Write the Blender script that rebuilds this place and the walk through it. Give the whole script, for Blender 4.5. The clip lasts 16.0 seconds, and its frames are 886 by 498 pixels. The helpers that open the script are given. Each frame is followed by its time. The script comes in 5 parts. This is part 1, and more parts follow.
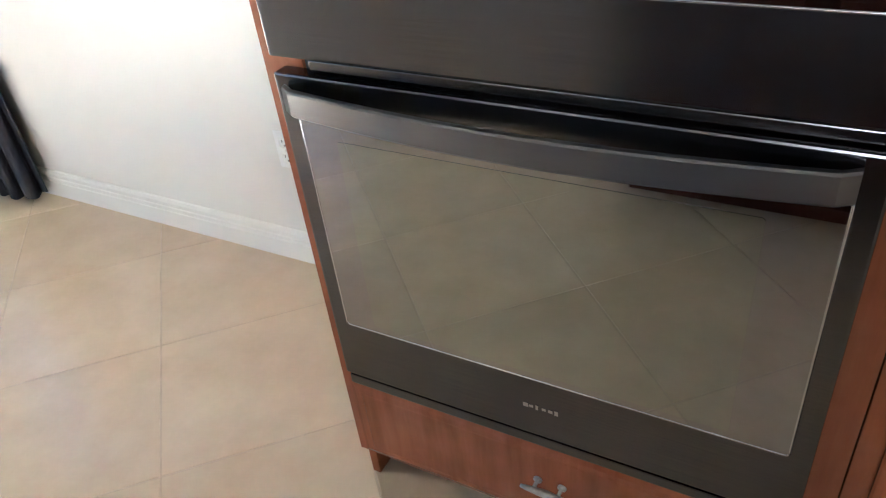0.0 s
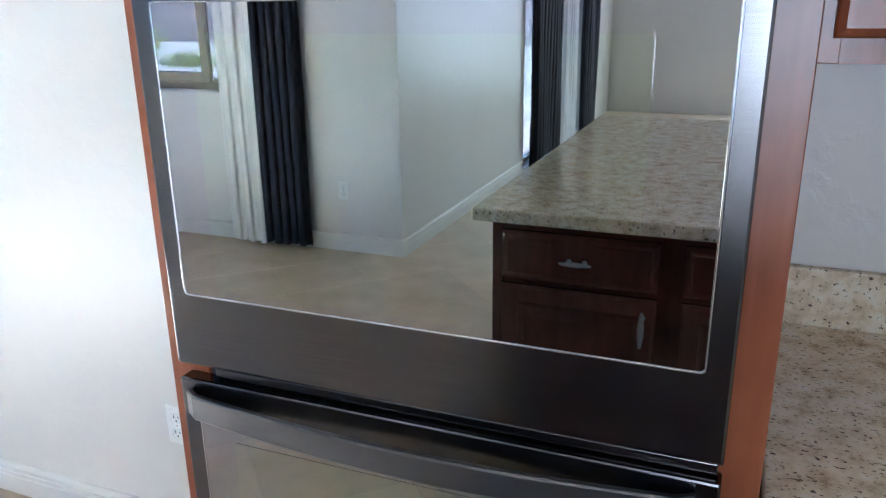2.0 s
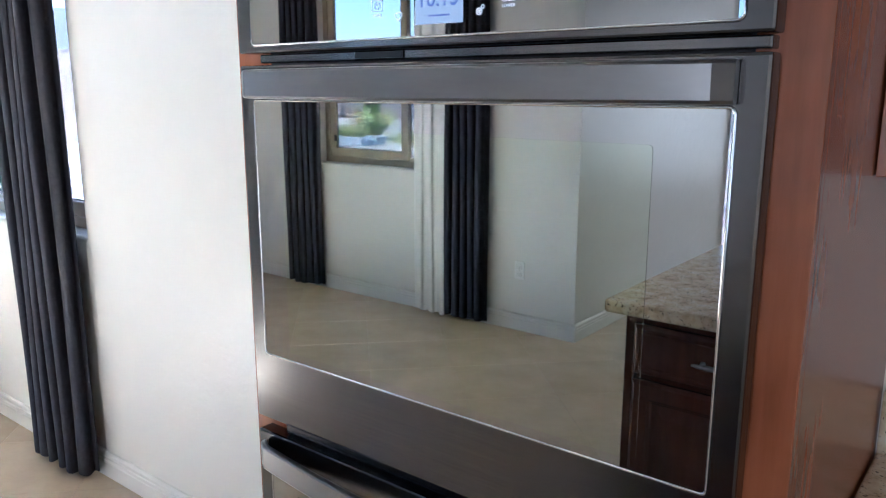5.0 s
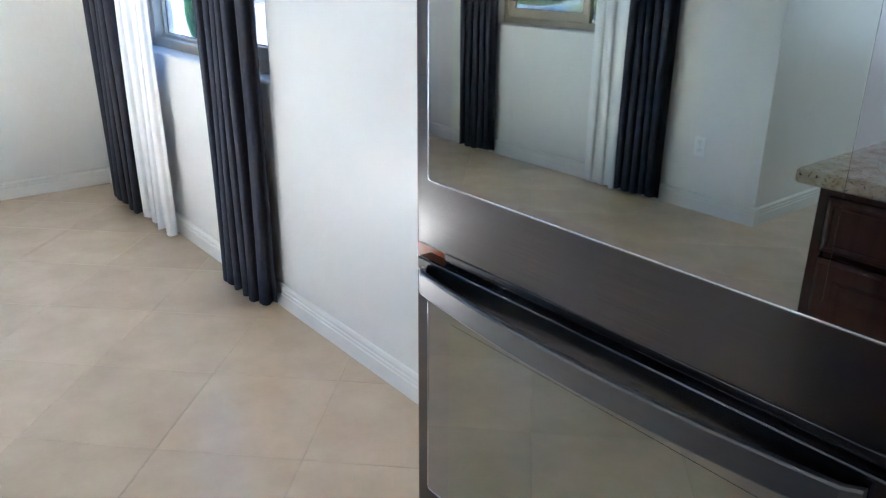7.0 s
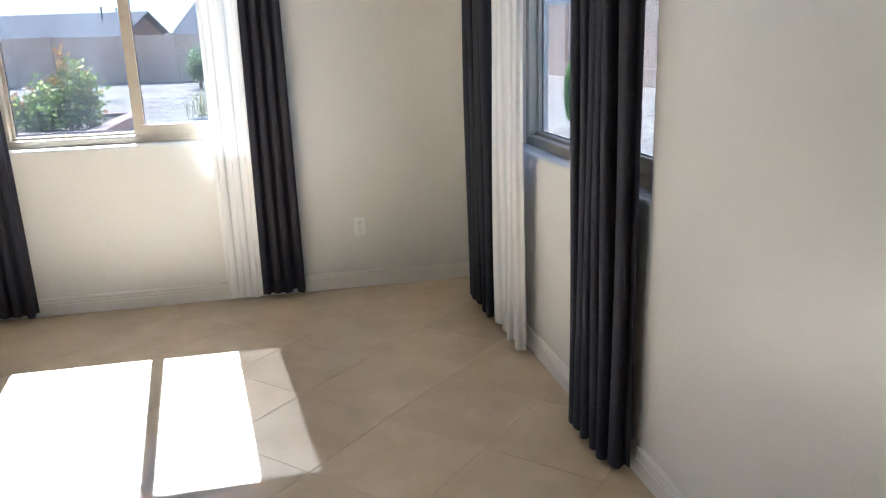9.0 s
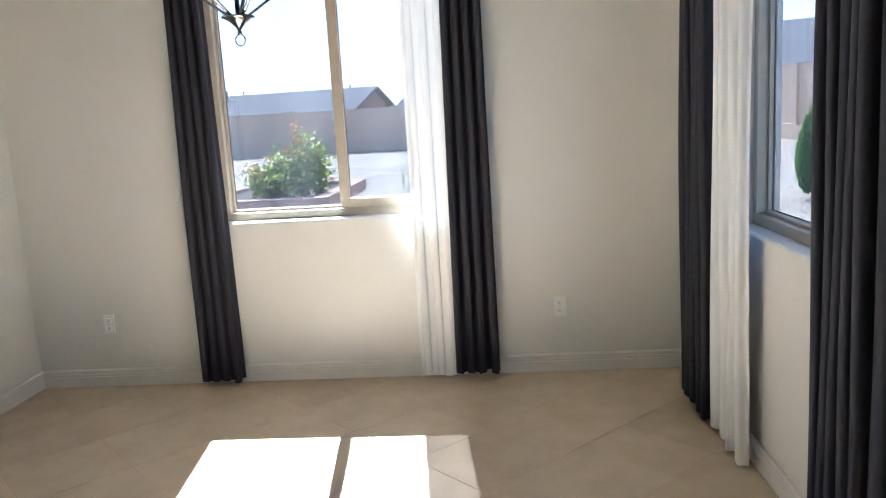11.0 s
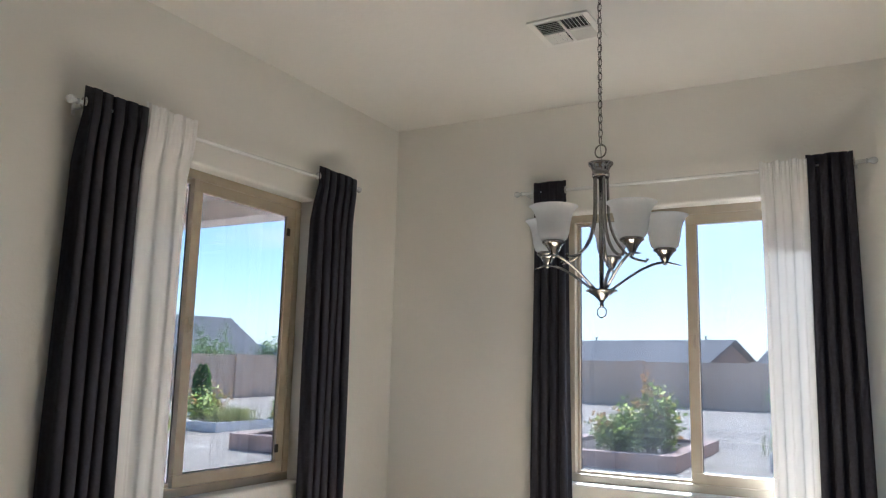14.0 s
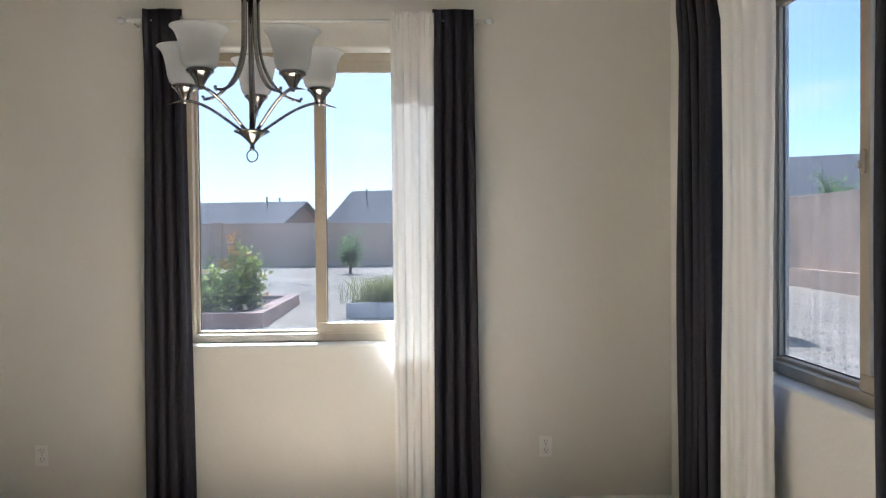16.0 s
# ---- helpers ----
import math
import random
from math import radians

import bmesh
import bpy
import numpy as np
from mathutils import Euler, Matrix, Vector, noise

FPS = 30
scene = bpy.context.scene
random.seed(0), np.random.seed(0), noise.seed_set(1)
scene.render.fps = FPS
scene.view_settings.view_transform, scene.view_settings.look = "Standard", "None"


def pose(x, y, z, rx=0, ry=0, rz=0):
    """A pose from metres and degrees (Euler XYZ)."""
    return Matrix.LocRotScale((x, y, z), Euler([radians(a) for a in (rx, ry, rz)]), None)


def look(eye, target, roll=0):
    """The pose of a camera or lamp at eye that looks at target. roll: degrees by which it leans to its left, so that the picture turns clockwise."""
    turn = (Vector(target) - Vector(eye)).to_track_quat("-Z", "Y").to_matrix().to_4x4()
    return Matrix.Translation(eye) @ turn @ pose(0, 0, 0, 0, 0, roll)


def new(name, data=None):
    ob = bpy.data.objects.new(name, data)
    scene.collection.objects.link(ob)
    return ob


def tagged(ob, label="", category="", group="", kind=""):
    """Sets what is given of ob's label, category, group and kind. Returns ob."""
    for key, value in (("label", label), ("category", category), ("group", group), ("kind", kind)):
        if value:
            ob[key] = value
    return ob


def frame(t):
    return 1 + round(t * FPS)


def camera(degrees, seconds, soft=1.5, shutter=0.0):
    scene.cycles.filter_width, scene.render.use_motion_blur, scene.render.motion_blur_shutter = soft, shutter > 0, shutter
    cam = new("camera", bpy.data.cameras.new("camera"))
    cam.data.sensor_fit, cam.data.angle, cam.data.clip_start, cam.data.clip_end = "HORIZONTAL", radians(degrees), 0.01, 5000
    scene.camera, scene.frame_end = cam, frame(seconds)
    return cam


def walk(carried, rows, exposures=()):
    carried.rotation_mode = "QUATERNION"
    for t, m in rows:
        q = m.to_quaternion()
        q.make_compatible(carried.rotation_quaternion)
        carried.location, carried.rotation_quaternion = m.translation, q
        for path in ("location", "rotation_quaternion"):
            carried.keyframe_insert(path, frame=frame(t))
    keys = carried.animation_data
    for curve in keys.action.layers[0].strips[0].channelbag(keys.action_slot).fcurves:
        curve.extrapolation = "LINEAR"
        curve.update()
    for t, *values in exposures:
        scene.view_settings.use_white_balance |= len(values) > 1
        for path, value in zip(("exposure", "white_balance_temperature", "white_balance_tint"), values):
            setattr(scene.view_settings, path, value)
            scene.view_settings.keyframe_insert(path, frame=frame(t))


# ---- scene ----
cam = camera(60.2, 16.0, soft=1.2)
PATH = [
    (0, (0.712, -0.746, 1.349), (-0.153, 0.62, 0.172), -7.2),
    (0.5, (0.712, -0.773, 1.393), (-0.038, 0.741, 0.323), -5.0),
    (1, (0.733, -0.79, 1.396), (0.024, 0.802, 0.415), -2.8),
    (1.5, (0.738, -0.8, 1.427), (0.035, 0.877, 0.593), -1.4),
    (2, (0.751, -0.803, 1.474), (0.036, 0.961, 0.858), -0.8),
    (2.5, (0.762, -0.806, 1.525), (0.009, 1.009, 1.156), -1.3),
    (3, (0.77, -0.815, 1.548), (-0.005, 1.018, 1.352), -1.3),
    (3.5, (0.785, -0.809, 1.551), (-0.014, 1.02, 1.432), -0.8),
    (4, (0.828, -0.79, 1.548), (-0.073, 0.99, 1.412), -0.3),
    (4.5, (0.899, -0.755, 1.531), (-0.195, 0.901, 1.284), 0.1),
    (5, (0.965, -0.735, 1.497), (-0.245, 0.803, 1.084), 0.0),
    (7.5, (0.934, -0.692, 1.413), (-0.608, 0.347, 0.679), -0.8),
    (8, (0.684, -0.62, 1.435), (-1.04, 0.177, 0.806), -2.8),
    (8.5, (0.491, -0.536, 1.452), (-1.348, 0.019, 0.893), -2.4),
    (11, (0.098, -0.399, 1.482), (-1.868, -0.542, 1.146), -3.3),
    (11.5, (0.057, -0.412, 1.506), (-1.884, -0.815, 1.246), -3.0),
    (12, (0.059, -0.418, 1.537), (-1.817, -1.094, 1.371), -2.3),
    (12.5, (0.084, -0.423, 1.552), (-1.729, -1.268, 1.537), -1.2),
    (13, (0.094, -0.411, 1.581), (-1.68, -1.318, 1.748), 0.2),
    (13.5, (0.102, -0.41, 1.597), (-1.653, -1.317, 1.91), 1.1),
    (14, (0.106, -0.411, 1.578), (-1.617, -1.377, 1.889), 1.4),
    (14.5, (0.074, -0.475, 1.557), (-1.655, -1.464, 1.734), 0.9),
    (15, (0.015, -0.599, 1.565), (-1.833, -1.358, 1.647), 0.0),
    (15.5, (-0.034, -0.704, 1.55), (-2.0, -1.076, 1.568), -0.4),
    (16, (-0.101, -0.755, 1.53), (-2.099, -0.683, 1.494), -0.5),
]
EXPOSURES = [(0, 5.65, 4800, 8), (0.5, 5.62, 4750, 8), (1, 5.8, 4800, 8), (1.5, 5.65, 4350, 8), (2, 5.55, 4400, 8), (2.5, 5.5, 5050, 10), (3.5, 5.35, 5150, 10), (4, 5.41, 4700, 10), (5, 5.36, 4600, 10), (7.5, 5.12, 4350, 6), (8, 4.82, 4750, 6), (8.7, 4.27, 5050, 8), (11, 4.22, 5100, 8), (12.5, 3.77, 5200, 9), (14, 3.72, 5150, 9), (15.5, 3.72, 5450, 10), (16, 3.72, 5250, 8)]
walk(cam, [(t, look(eye, target, roll)) for t, eye, target, roll in PATH], EXPOSURES)

# ---- world, sun and large lights ----
SUN_TO = Vector((-0.92, -0.098, 1.0)).normalized()   # the way to the sun
world = bpy.data.worlds.new("sky")
scene.world = world
world.use_nodes = True
wn, wl = world.node_tree.nodes, world.node_tree.links
wn.clear()
w_out = wn.new("ShaderNodeOutputWorld")
w_bg = wn.new("ShaderNodeBackground")
w_sky = wn.new("ShaderNodeTexSky")
w_sky.sky_type = "NISHITA"
w_sky.sun_disc = False
w_sky.sun_elevation = math.asin(SUN_TO.z)
w_sky.sun_rotation = math.atan2(SUN_TO.x, SUN_TO.y)
w_sky.air_density, w_sky.dust_density, w_sky.ozone_density = 1.0, 0.22, 1.7
w_bg.inputs["Strength"].default_value = 0.15
# thin high clouds
w_tc = wn.new("ShaderNodeTexCoord")
w_map = wn.new("ShaderNodeMapping")
w_map.inputs["Scale"].default_value = (1.6, 1.6, 9.0)
w_noise = wn.new("ShaderNodeTexNoise")
w_noise.inputs["Scale"].default_value = 2.2
w_noise.inputs["Detail"].default_value = 7
w_ramp = wn.new("ShaderNodeValToRGB")
w_ramp.color_ramp.elements[0].position, w_ramp.color_ramp.elements[1].position = 0.57, 0.76
w_mix = wn.new("ShaderNodeMix")
w_mix.data_type = "RGBA"
w_mix.inputs["B"].default_value = (6.6, 6.8, 7.2, 1)
wl.new(w_tc.outputs["Generated"], w_map.inputs["Vector"])
wl.new(w_map.outputs["Vector"], w_noise.inputs["Vector"])
wl.new(w_noise.outputs["Fac"], w_ramp.inputs["Fac"])
wl.new(w_ramp.outputs["Color"], w_mix.inputs["Factor"])
wl.new(w_sky.outputs["Color"], w_mix.inputs["A"])
# pale haze towards the horizon
w_sep = wn.new("ShaderNodeSeparateXYZ")
w_haze = wn.new("ShaderNodeMapRange")
w_haze.interpolation_type = "SMOOTHSTEP"
w_haze.inputs["From Min"].default_value, w_haze.inputs["From Max"].default_value = -0.02, 0.09
w_haze.inputs["To Min"].default_value, w_haze.inputs["To Max"].default_value = 0.65, 0.0
w_mix2 = wn.new("ShaderNodeMix")
w_mix2.data_type = "RGBA"
w_mix2.inputs["B"].default_value = (4.4, 4.8, 5.4, 1)
wl.new(w_tc.outputs["Generated"], w_sep.inputs[0])
wl.new(w_sep.outputs["Z"], w_haze.inputs["Value"])
wl.new(w_haze.outputs["Result"], w_mix2.inputs["Factor"])
wl.new(w_mix.outputs["Result"], w_mix2.inputs["A"])
# thin bright cloud round the sun
w_dot = wn.new("ShaderNodeVectorMath")
w_dot.operation = "DOT_PRODUCT"
w_dot.inputs[1].default_value = SUN_TO
w_glow = wn.new("ShaderNodeMapRange")
w_glow.interpolation_type = "SMOOTHSTEP"
w_glow.inputs["From Min"].default_value, w_glow.inputs["From Max"].default_value = 0.66, 0.90
w_glow.inputs["To Min"].default_value, w_glow.inputs["To Max"].default_value = 0.0, 0.8
w_mix3 = wn.new("ShaderNodeMix")
w_mix3.data_type = "RGBA"
w_mix3.inputs["B"].default_value = (7.0, 7.1, 7.3, 1)
wl.new(w_tc.outputs["Generated"], w_dot.inputs[0])
wl.new(w_dot.outputs["Value"], w_glow.inputs["Value"])
wl.new(w_glow.outputs["Result"], w_mix3.inputs["Factor"])
wl.new(w_mix2.outputs["Result"], w_mix3.inputs["A"])
wl.new(w_mix3.outputs["Result"], w_bg.inputs["Color"])
wl.new(w_bg.outputs["Background"], w_out.inputs["Surface"])

sun = new("sun", bpy.data.lights.new("sun", "SUN"))
sun.data.energy, sun.data.angle, sun.data.color = 5.0, radians(0.53), (1.0, 0.95, 0.87)
sun.matrix_world = look((0, 0, 30), Vector((0, 0, 30)) - SUN_TO)


def area_lamp(name, eye, target, sx, sy, watts, color):
    """A rectangular area lamp at eye that faces target."""
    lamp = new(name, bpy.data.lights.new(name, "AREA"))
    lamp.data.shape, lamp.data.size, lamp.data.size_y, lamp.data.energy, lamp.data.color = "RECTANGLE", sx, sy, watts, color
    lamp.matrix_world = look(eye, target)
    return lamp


# Added fill lamp: this wall has no window, it brightens the kitchen side.
area_lamp("fill_south", (1.3, -9.96, 1.4), (1.3, 0, 1.4), 1.2, 2.2, 4.0, (1.0, 0.90, 0.77))
# Added fill lamp in an unseen east bay; it lifts the west wall.
area_lamp("fill_east", (7.16, -0.30, 1.3), (0, -0.30, 1.3), 1.15, 2.1, 0.7, (0.90, 0.95, 1.0))
# Sky light through the patio door opening, which the walk never faces.
area_lamp("daylight_patio_door", (-1.30, -7.03, 1.22), (0, -7.03, 1.22), 2.3, 2.2, 1.2, (0.90, 0.95, 1.0))



# ---- materials ----
def shader(name):
    m = bpy.data.materials.new(name)
    m.use_nodes = True
    nt = m.node_tree
    return m, nt.nodes, nt.links, nt.nodes["Principled BSDF"]


def coords(nodes, links, scale=(1, 1, 1)):
    g = nodes.new("ShaderNodeNewGeometry")
    mp = nodes.new("ShaderNodeMapping")
    mp.inputs["Scale"].default_value = scale
    links.new(g.outputs["Position"], mp.inputs["Vector"])
    return mp.outputs["Vector"]


def noise_node(nodes, links, vec, scale, detail=4, rough=0.55):
    n = nodes.new("ShaderNodeTexNoise")
    n.inputs["Scale"].default_value, n.inputs["Detail"].default_value, n.inputs["Roughness"].default_value = scale, detail, rough
    links.new(vec, n.inputs["Vector"])
    return n.outputs["Fac"]


def ramp_node(nodes, links, fac, stops):
    r = nodes.new("ShaderNodeValToRGB")
    while len(r.color_ramp.elements) < len(stops):
        r.color_ramp.elements.new(0.5)
    for e, (p, c) in zip(r.color_ramp.elements, stops):
        e.position, e.color = p, (*c, 1)
    links.new(fac, r.inputs["Fac"])
    return r.outputs["Color"]


def bump_node(nodes, links, bsdf, height, strength, distance=0.01, under=None):
    b = nodes.new("ShaderNodeBump")
    b.inputs["Strength"].default_value, b.inputs["Distance"].default_value = strength, distance
    links.new(height, b.inputs["Height"])
    if under:
        links.new(under, b.inputs["Normal"])
    links.new(b.outputs["Normal"], bsdf.inputs["Normal"])
    return b.outputs["Normal"]


def plain(name, c0, c1, rough, scale=8, metallic=0.0, bump=0.0, stretch=(1, 1, 1), bscale=None, spread=0.06):
    """Two tones of one colour mixed by noise, with a varied gloss and a fine relief."""
    m, n, l, b = shader(name)
    v = coords(n, l, stretch)
    f = noise_node(n, l, v, scale, 5)
    l.new(ramp_node(n, l, f, [(0.3, c0), (0.7, c1)]), b.inputs["Base Color"])
    rr = n.new("ShaderNodeMapRange")
    rr.inputs["To Min"].default_value, rr.inputs["To Max"].default_value = max(rough - spread, 0.0), rough + spread
    l.new(noise_node(n, l, v, scale * 3.1, 3), rr.inputs["Value"])
    l.new(rr.outputs["Result"], b.inputs["Roughness"])
    b.inputs["Metallic"].default_value = metallic
    if bump:
        bump_node(n, l, b, noise_node(n, l, v, bscale or scale * 6, 4), bump, 0.004)
    return m


def wall_material(name, c0, c1):
    """Painted drywall with a hand-trowelled skip texture."""
    m, n, l, b = shader(name)
    v = coords(n, l)
    l.new(ramp_node(n, l, noise_node(n, l, v, 1.3, 4), [(0.3, c0), (0.7, c1)]), b.inputs["Base Color"])
    b.inputs["Roughness"].default_value = 0.34
    big = ramp_node(n, l, noise_node(n, l, v, 13, 5, 0.6), [(0.46, (0, 0, 0)), (0.58, (1, 1, 1))])
    first = bump_node(n, l, b, big, 0.22, 0.003)
    bump_node(n, l, b, noise_node(n, l, v, 120, 3), 0.08, 0.001, first)
    return m


M_WALL = wall_material("wall_paint", (0.76, 0.74, 0.69), (0.80, 0.78, 0.73))
M_CEIL = wall_material("ceiling_paint", (0.77, 0.75, 0.70), (0.80, 0.78, 0.73))
M_TRIM = plain("trim_paint", (0.80, 0.78, 0.73), (0.84, 0.82, 0.77), 0.38, 6)
M_PLASTIC = plain("white_plastic", (0.86, 0.855, 0.83), (0.89, 0.885, 0.86), 0.35, 30)
M_SLOT = plain("socket_slot", (0.03, 0.03, 0.03), (0.05, 0.05, 0.05), 0.5, 30)
M_VINYL = plain("tan_vinyl", (0.40, 0.34, 0.25), (0.45, 0.39, 0.29), 0.42, 12)
M_VINYL_DARK = plain("dark_gasket", (0.05, 0.045, 0.04), (0.08, 0.07, 0.06), 0.6, 40)
M_CURTAIN = plain("charcoal_curtain", (0.022, 0.021, 0.028), (0.033, 0.031, 0.041), 0.85, 60, bump=0.12, bscale=900)
M_CHROME = plain("brushed_nickel", (0.55, 0.53, 0.50), (0.64, 0.62, 0.58), 0.28, 40, metallic=1.0, stretch=(1, 1, 8))
M_NICKEL = plain("dark_brushed_nickel", (0.25, 0.245, 0.24), (0.36, 0.35, 0.34), 0.20, 60, metallic=1.0, stretch=(1, 1, 6))
M_PEWTER = plain("antique_pewter", (0.26, 0.245, 0.22), (0.46, 0.44, 0.40), 0.34, 90, metallic=1.0)
M_ROD = plain("white_rod", (0.86, 0.86, 0.84), (0.89, 0.89, 0.87), 0.25, 20)
M_BLACKSTEEL = plain("black_stainless", (0.112, 0.107, 0.106), (0.136, 0.130, 0.127), 0.20, 14, metallic=1.0, stretch=(0.4, 1, 30), spread=0.04)
M_HANDLE = plain("black_stainless_handle", (0.135, 0.130, 0.130), (0.175, 0.169, 0.167), 0.34, 7, metallic=1.0, stretch=(0.6, 1, 3), spread=0.05)
M_EDGE = plain("polished_edge", (0.55, 0.56, 0.58), (0.62, 0.63, 0.65), 0.15, 30, metallic=1.0)
M_BLACK = plain("black_gap", (0.008, 0.008, 0.009), (0.012, 0.012, 0.013), 0.5, 30)
M_GROUT = plain("grout", (0.55, 0.44, 0.31), (0.63, 0.51, 0.38), 0.85, 18, bump=0.2)
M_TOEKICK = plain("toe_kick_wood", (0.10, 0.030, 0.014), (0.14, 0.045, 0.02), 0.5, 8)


def wood_material(name, dark, mid, light):
    """Stained cherry: long grain streaks, a blotchy stain and a satin lacquer."""
    m, n, l, b = shader(name)
    v = coords(n, l, (1.0, 1.0, 0.10))
    f = noise_node(n, l, v, 38, 6, 0.6)
    blotch = noise_node(n, l, coords(n, l), 5.5, 3)
    mx = n.new("ShaderNodeMath")
    mx.operation = "MULTIPLY_ADD"
    mx.inputs[1].default_value = 0.45
    l.new(f, mx.inputs[0])
    sc = n.new("ShaderNodeMath")
    sc.operation = "MULTIPLY"
    sc.inputs[1].default_value = 0.55
    l.new(blotch, sc.inputs[0])
    l.new(sc.outputs[0], mx.inputs[2])
    l.new(ramp_node(n, l, mx.outputs[0], [(0.34, dark), (0.5, mid), (0.66, light)]), b.inputs["Base Color"])
    b.inputs["Roughness"].default_value = 0.25
    bump_node(n, l, b, f, 0.05, 0.001)
    return m


# Island copy of the cherry, darkened in colour for its unlit front.
M_CHERRY_SHADED = wood_material("shaded_cherry_wood", (0.050, 0.018, 0.011), (0.075, 0.026, 0.015), (0.10, 0.036, 0.020))
M_CHERRY = wood_material("cherry_wood", (0.215, 0.064, 0.026), (0.30, 0.097, 0.039), (0.37, 0.130, 0.055))


def granite_material(name):
    """Polished beige granite with brown blotches, black flecks and white quartz."""
    m, n, l, b = shader(name)
    v = coords(n, l)
    base = ramp_node(n, l, noise_node(n, l, v, 26, 6, 0.7), [(0.28, (0.26, 0.17, 0.09)), (0.41, (0.64, 0.52, 0.33)), (0.54, (0.80, 0.70, 0.50)), (0.72, (0.88, 0.84, 0.74))])
    spot = ramp_node(n, l, noise_node(n, l, coords(n, l, (1, 1.7, 1)), 115, 3, 0.6), [(0.595, (0, 0, 0)), (0.66, (1, 1, 1))])
    mix = n.new("ShaderNodeMix")
    mix.data_type = "RGBA"
    l.new(spot, mix.inputs["Factor"])
    l.new(base, mix.inputs["A"])
    mix.inputs["B"].default_value = (0.06, 0.042, 0.03, 1)
    l.new(mix.outputs["Result"], b.inputs["Base Color"])
    b.inputs["Roughness"].default_value = 0.12
    return m


M_GRANITE = granite_material("beige_granite")


def tile_material(name):
    """Glazed beige porcelain: soft clouding, each tile a little apart in tone."""
    m, n, l, b = shader(name)
    v = coords(n, l)
    oi = n.new("ShaderNodeObjectInfo")
    cloud = n.new("ShaderNodeMix")
    cloud.data_type = "RGBA"
    cloud.inputs["A"].default_value, cloud.inputs["B"].default_value = (0.58, 0.455, 0.305, 1), (0.75, 0.62, 0.45, 1)
    both = n.new("ShaderNodeMath")
    both.operation = "MULTIPLY_ADD"
    both.inputs[1].default_value = 0.16
    l.new(noise_node(n, l, v, 55, 4, 0.6), both.inputs[0])
    far = n.new("ShaderNodeMapRange")
    far.inputs["From Min"].default_value, far.inputs["From Max"].default_value = 0.3, 0.7
    far.inputs["To Min"].default_value, far.inputs["To Max"].default_value = 0.12, 0.78
    l.new(noise_node(n, l, v, 4.5, 5, 0.6), far.inputs["Value"])
    l.new(far.outputs["Result"], both.inputs[2])
    l.new(both.outputs[0], cloud.inputs["Factor"])
    grain = n.new("ShaderNodeMix")
    grain.data_type, grain.blend_type = "RGBA", "MULTIPLY"
    grain.inputs["Factor"].default_value = 1.0
    l.new(cloud.outputs["Result"], grain.inputs["A"])
    tone = n.new("ShaderNodeMath")
    tone.operation = "MULTIPLY_ADD"
    tone.inputs[1].default_value, tone.inputs[2].default_value = 0.10, 0.95
    l.new(oi.outputs["Random"], tone.inputs[0])
    l.new(tone.outputs[0], grain.inputs["B"])
    l.new(grain.outputs["Result"], b.inputs["Base Color"])
    b.inputs["Roughness"].default_value = 0.26
    return m


M_TILE = tile_material("beige_floor_tile")


def sheer_material(name):
    m, n, l, b = shader(name)
    n.remove(b)
    out = n["Material Output"]
    tr, tl, df = n.new("ShaderNodeBsdfTransparent"), n.new("ShaderNodeBsdfTranslucent"), n.new("ShaderNodeBsdfDiffuse")
    tl.inputs["Color"].default_value = (0.78, 0.775, 0.76, 1)
    df.inputs["Color"].default_value = (0.88, 0.875, 0.86, 1)
    m1, m2 = n.new("ShaderNodeMixShader"), n.new("ShaderNodeMixShader")
    m1.inputs[0].default_value = 0.982
    l.new(tl.outputs[0], m1.inputs[1])
    l.new(df.outputs[0], m1.inputs[2])
    mr = n.new("ShaderNodeMapRange")
    mr.inputs["To Min"].default_value, mr.inputs["To Max"].default_value = 0.962, 0.995
    l.new(noise_node(n, l, coords(n, l, (1, 1, 0.04)), 70, 3), mr.inputs["Value"])
    l.new(mr.outputs["Result"], m2.inputs[0])
    l.new(tr.outputs[0], m2.inputs[1])
    l.new(m1.outputs[0], m2.inputs[2])
    l.new(m2.outputs[0], out.inputs["Surface"])
    return m


M_SHEER = sheer_material("white_sheer")


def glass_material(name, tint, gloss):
    """A window pane: a grey tint that dims the bright view outside, with a weak mirror on top."""
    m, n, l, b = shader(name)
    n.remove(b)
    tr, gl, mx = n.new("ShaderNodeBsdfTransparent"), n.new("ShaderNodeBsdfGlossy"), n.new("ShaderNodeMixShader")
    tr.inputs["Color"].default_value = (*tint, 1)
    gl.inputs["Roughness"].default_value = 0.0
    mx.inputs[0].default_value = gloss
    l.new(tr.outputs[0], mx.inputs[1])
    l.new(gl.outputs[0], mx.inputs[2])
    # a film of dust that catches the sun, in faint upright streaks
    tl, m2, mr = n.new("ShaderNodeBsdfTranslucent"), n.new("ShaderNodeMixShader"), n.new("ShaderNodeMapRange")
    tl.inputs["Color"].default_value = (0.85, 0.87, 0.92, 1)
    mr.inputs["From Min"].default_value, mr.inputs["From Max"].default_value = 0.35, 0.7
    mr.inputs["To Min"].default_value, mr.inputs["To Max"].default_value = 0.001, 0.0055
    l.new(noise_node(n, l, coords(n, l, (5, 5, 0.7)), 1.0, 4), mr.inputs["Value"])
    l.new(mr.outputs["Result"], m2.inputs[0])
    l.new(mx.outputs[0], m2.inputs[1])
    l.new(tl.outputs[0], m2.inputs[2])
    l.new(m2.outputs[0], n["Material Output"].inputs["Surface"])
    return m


# The tint holds down outdoor brightness; it is no colour of the glass.
M_DIM_GLASS = glass_material("dimmed_window_glass", (0.27, 0.27, 0.274), 0.020)


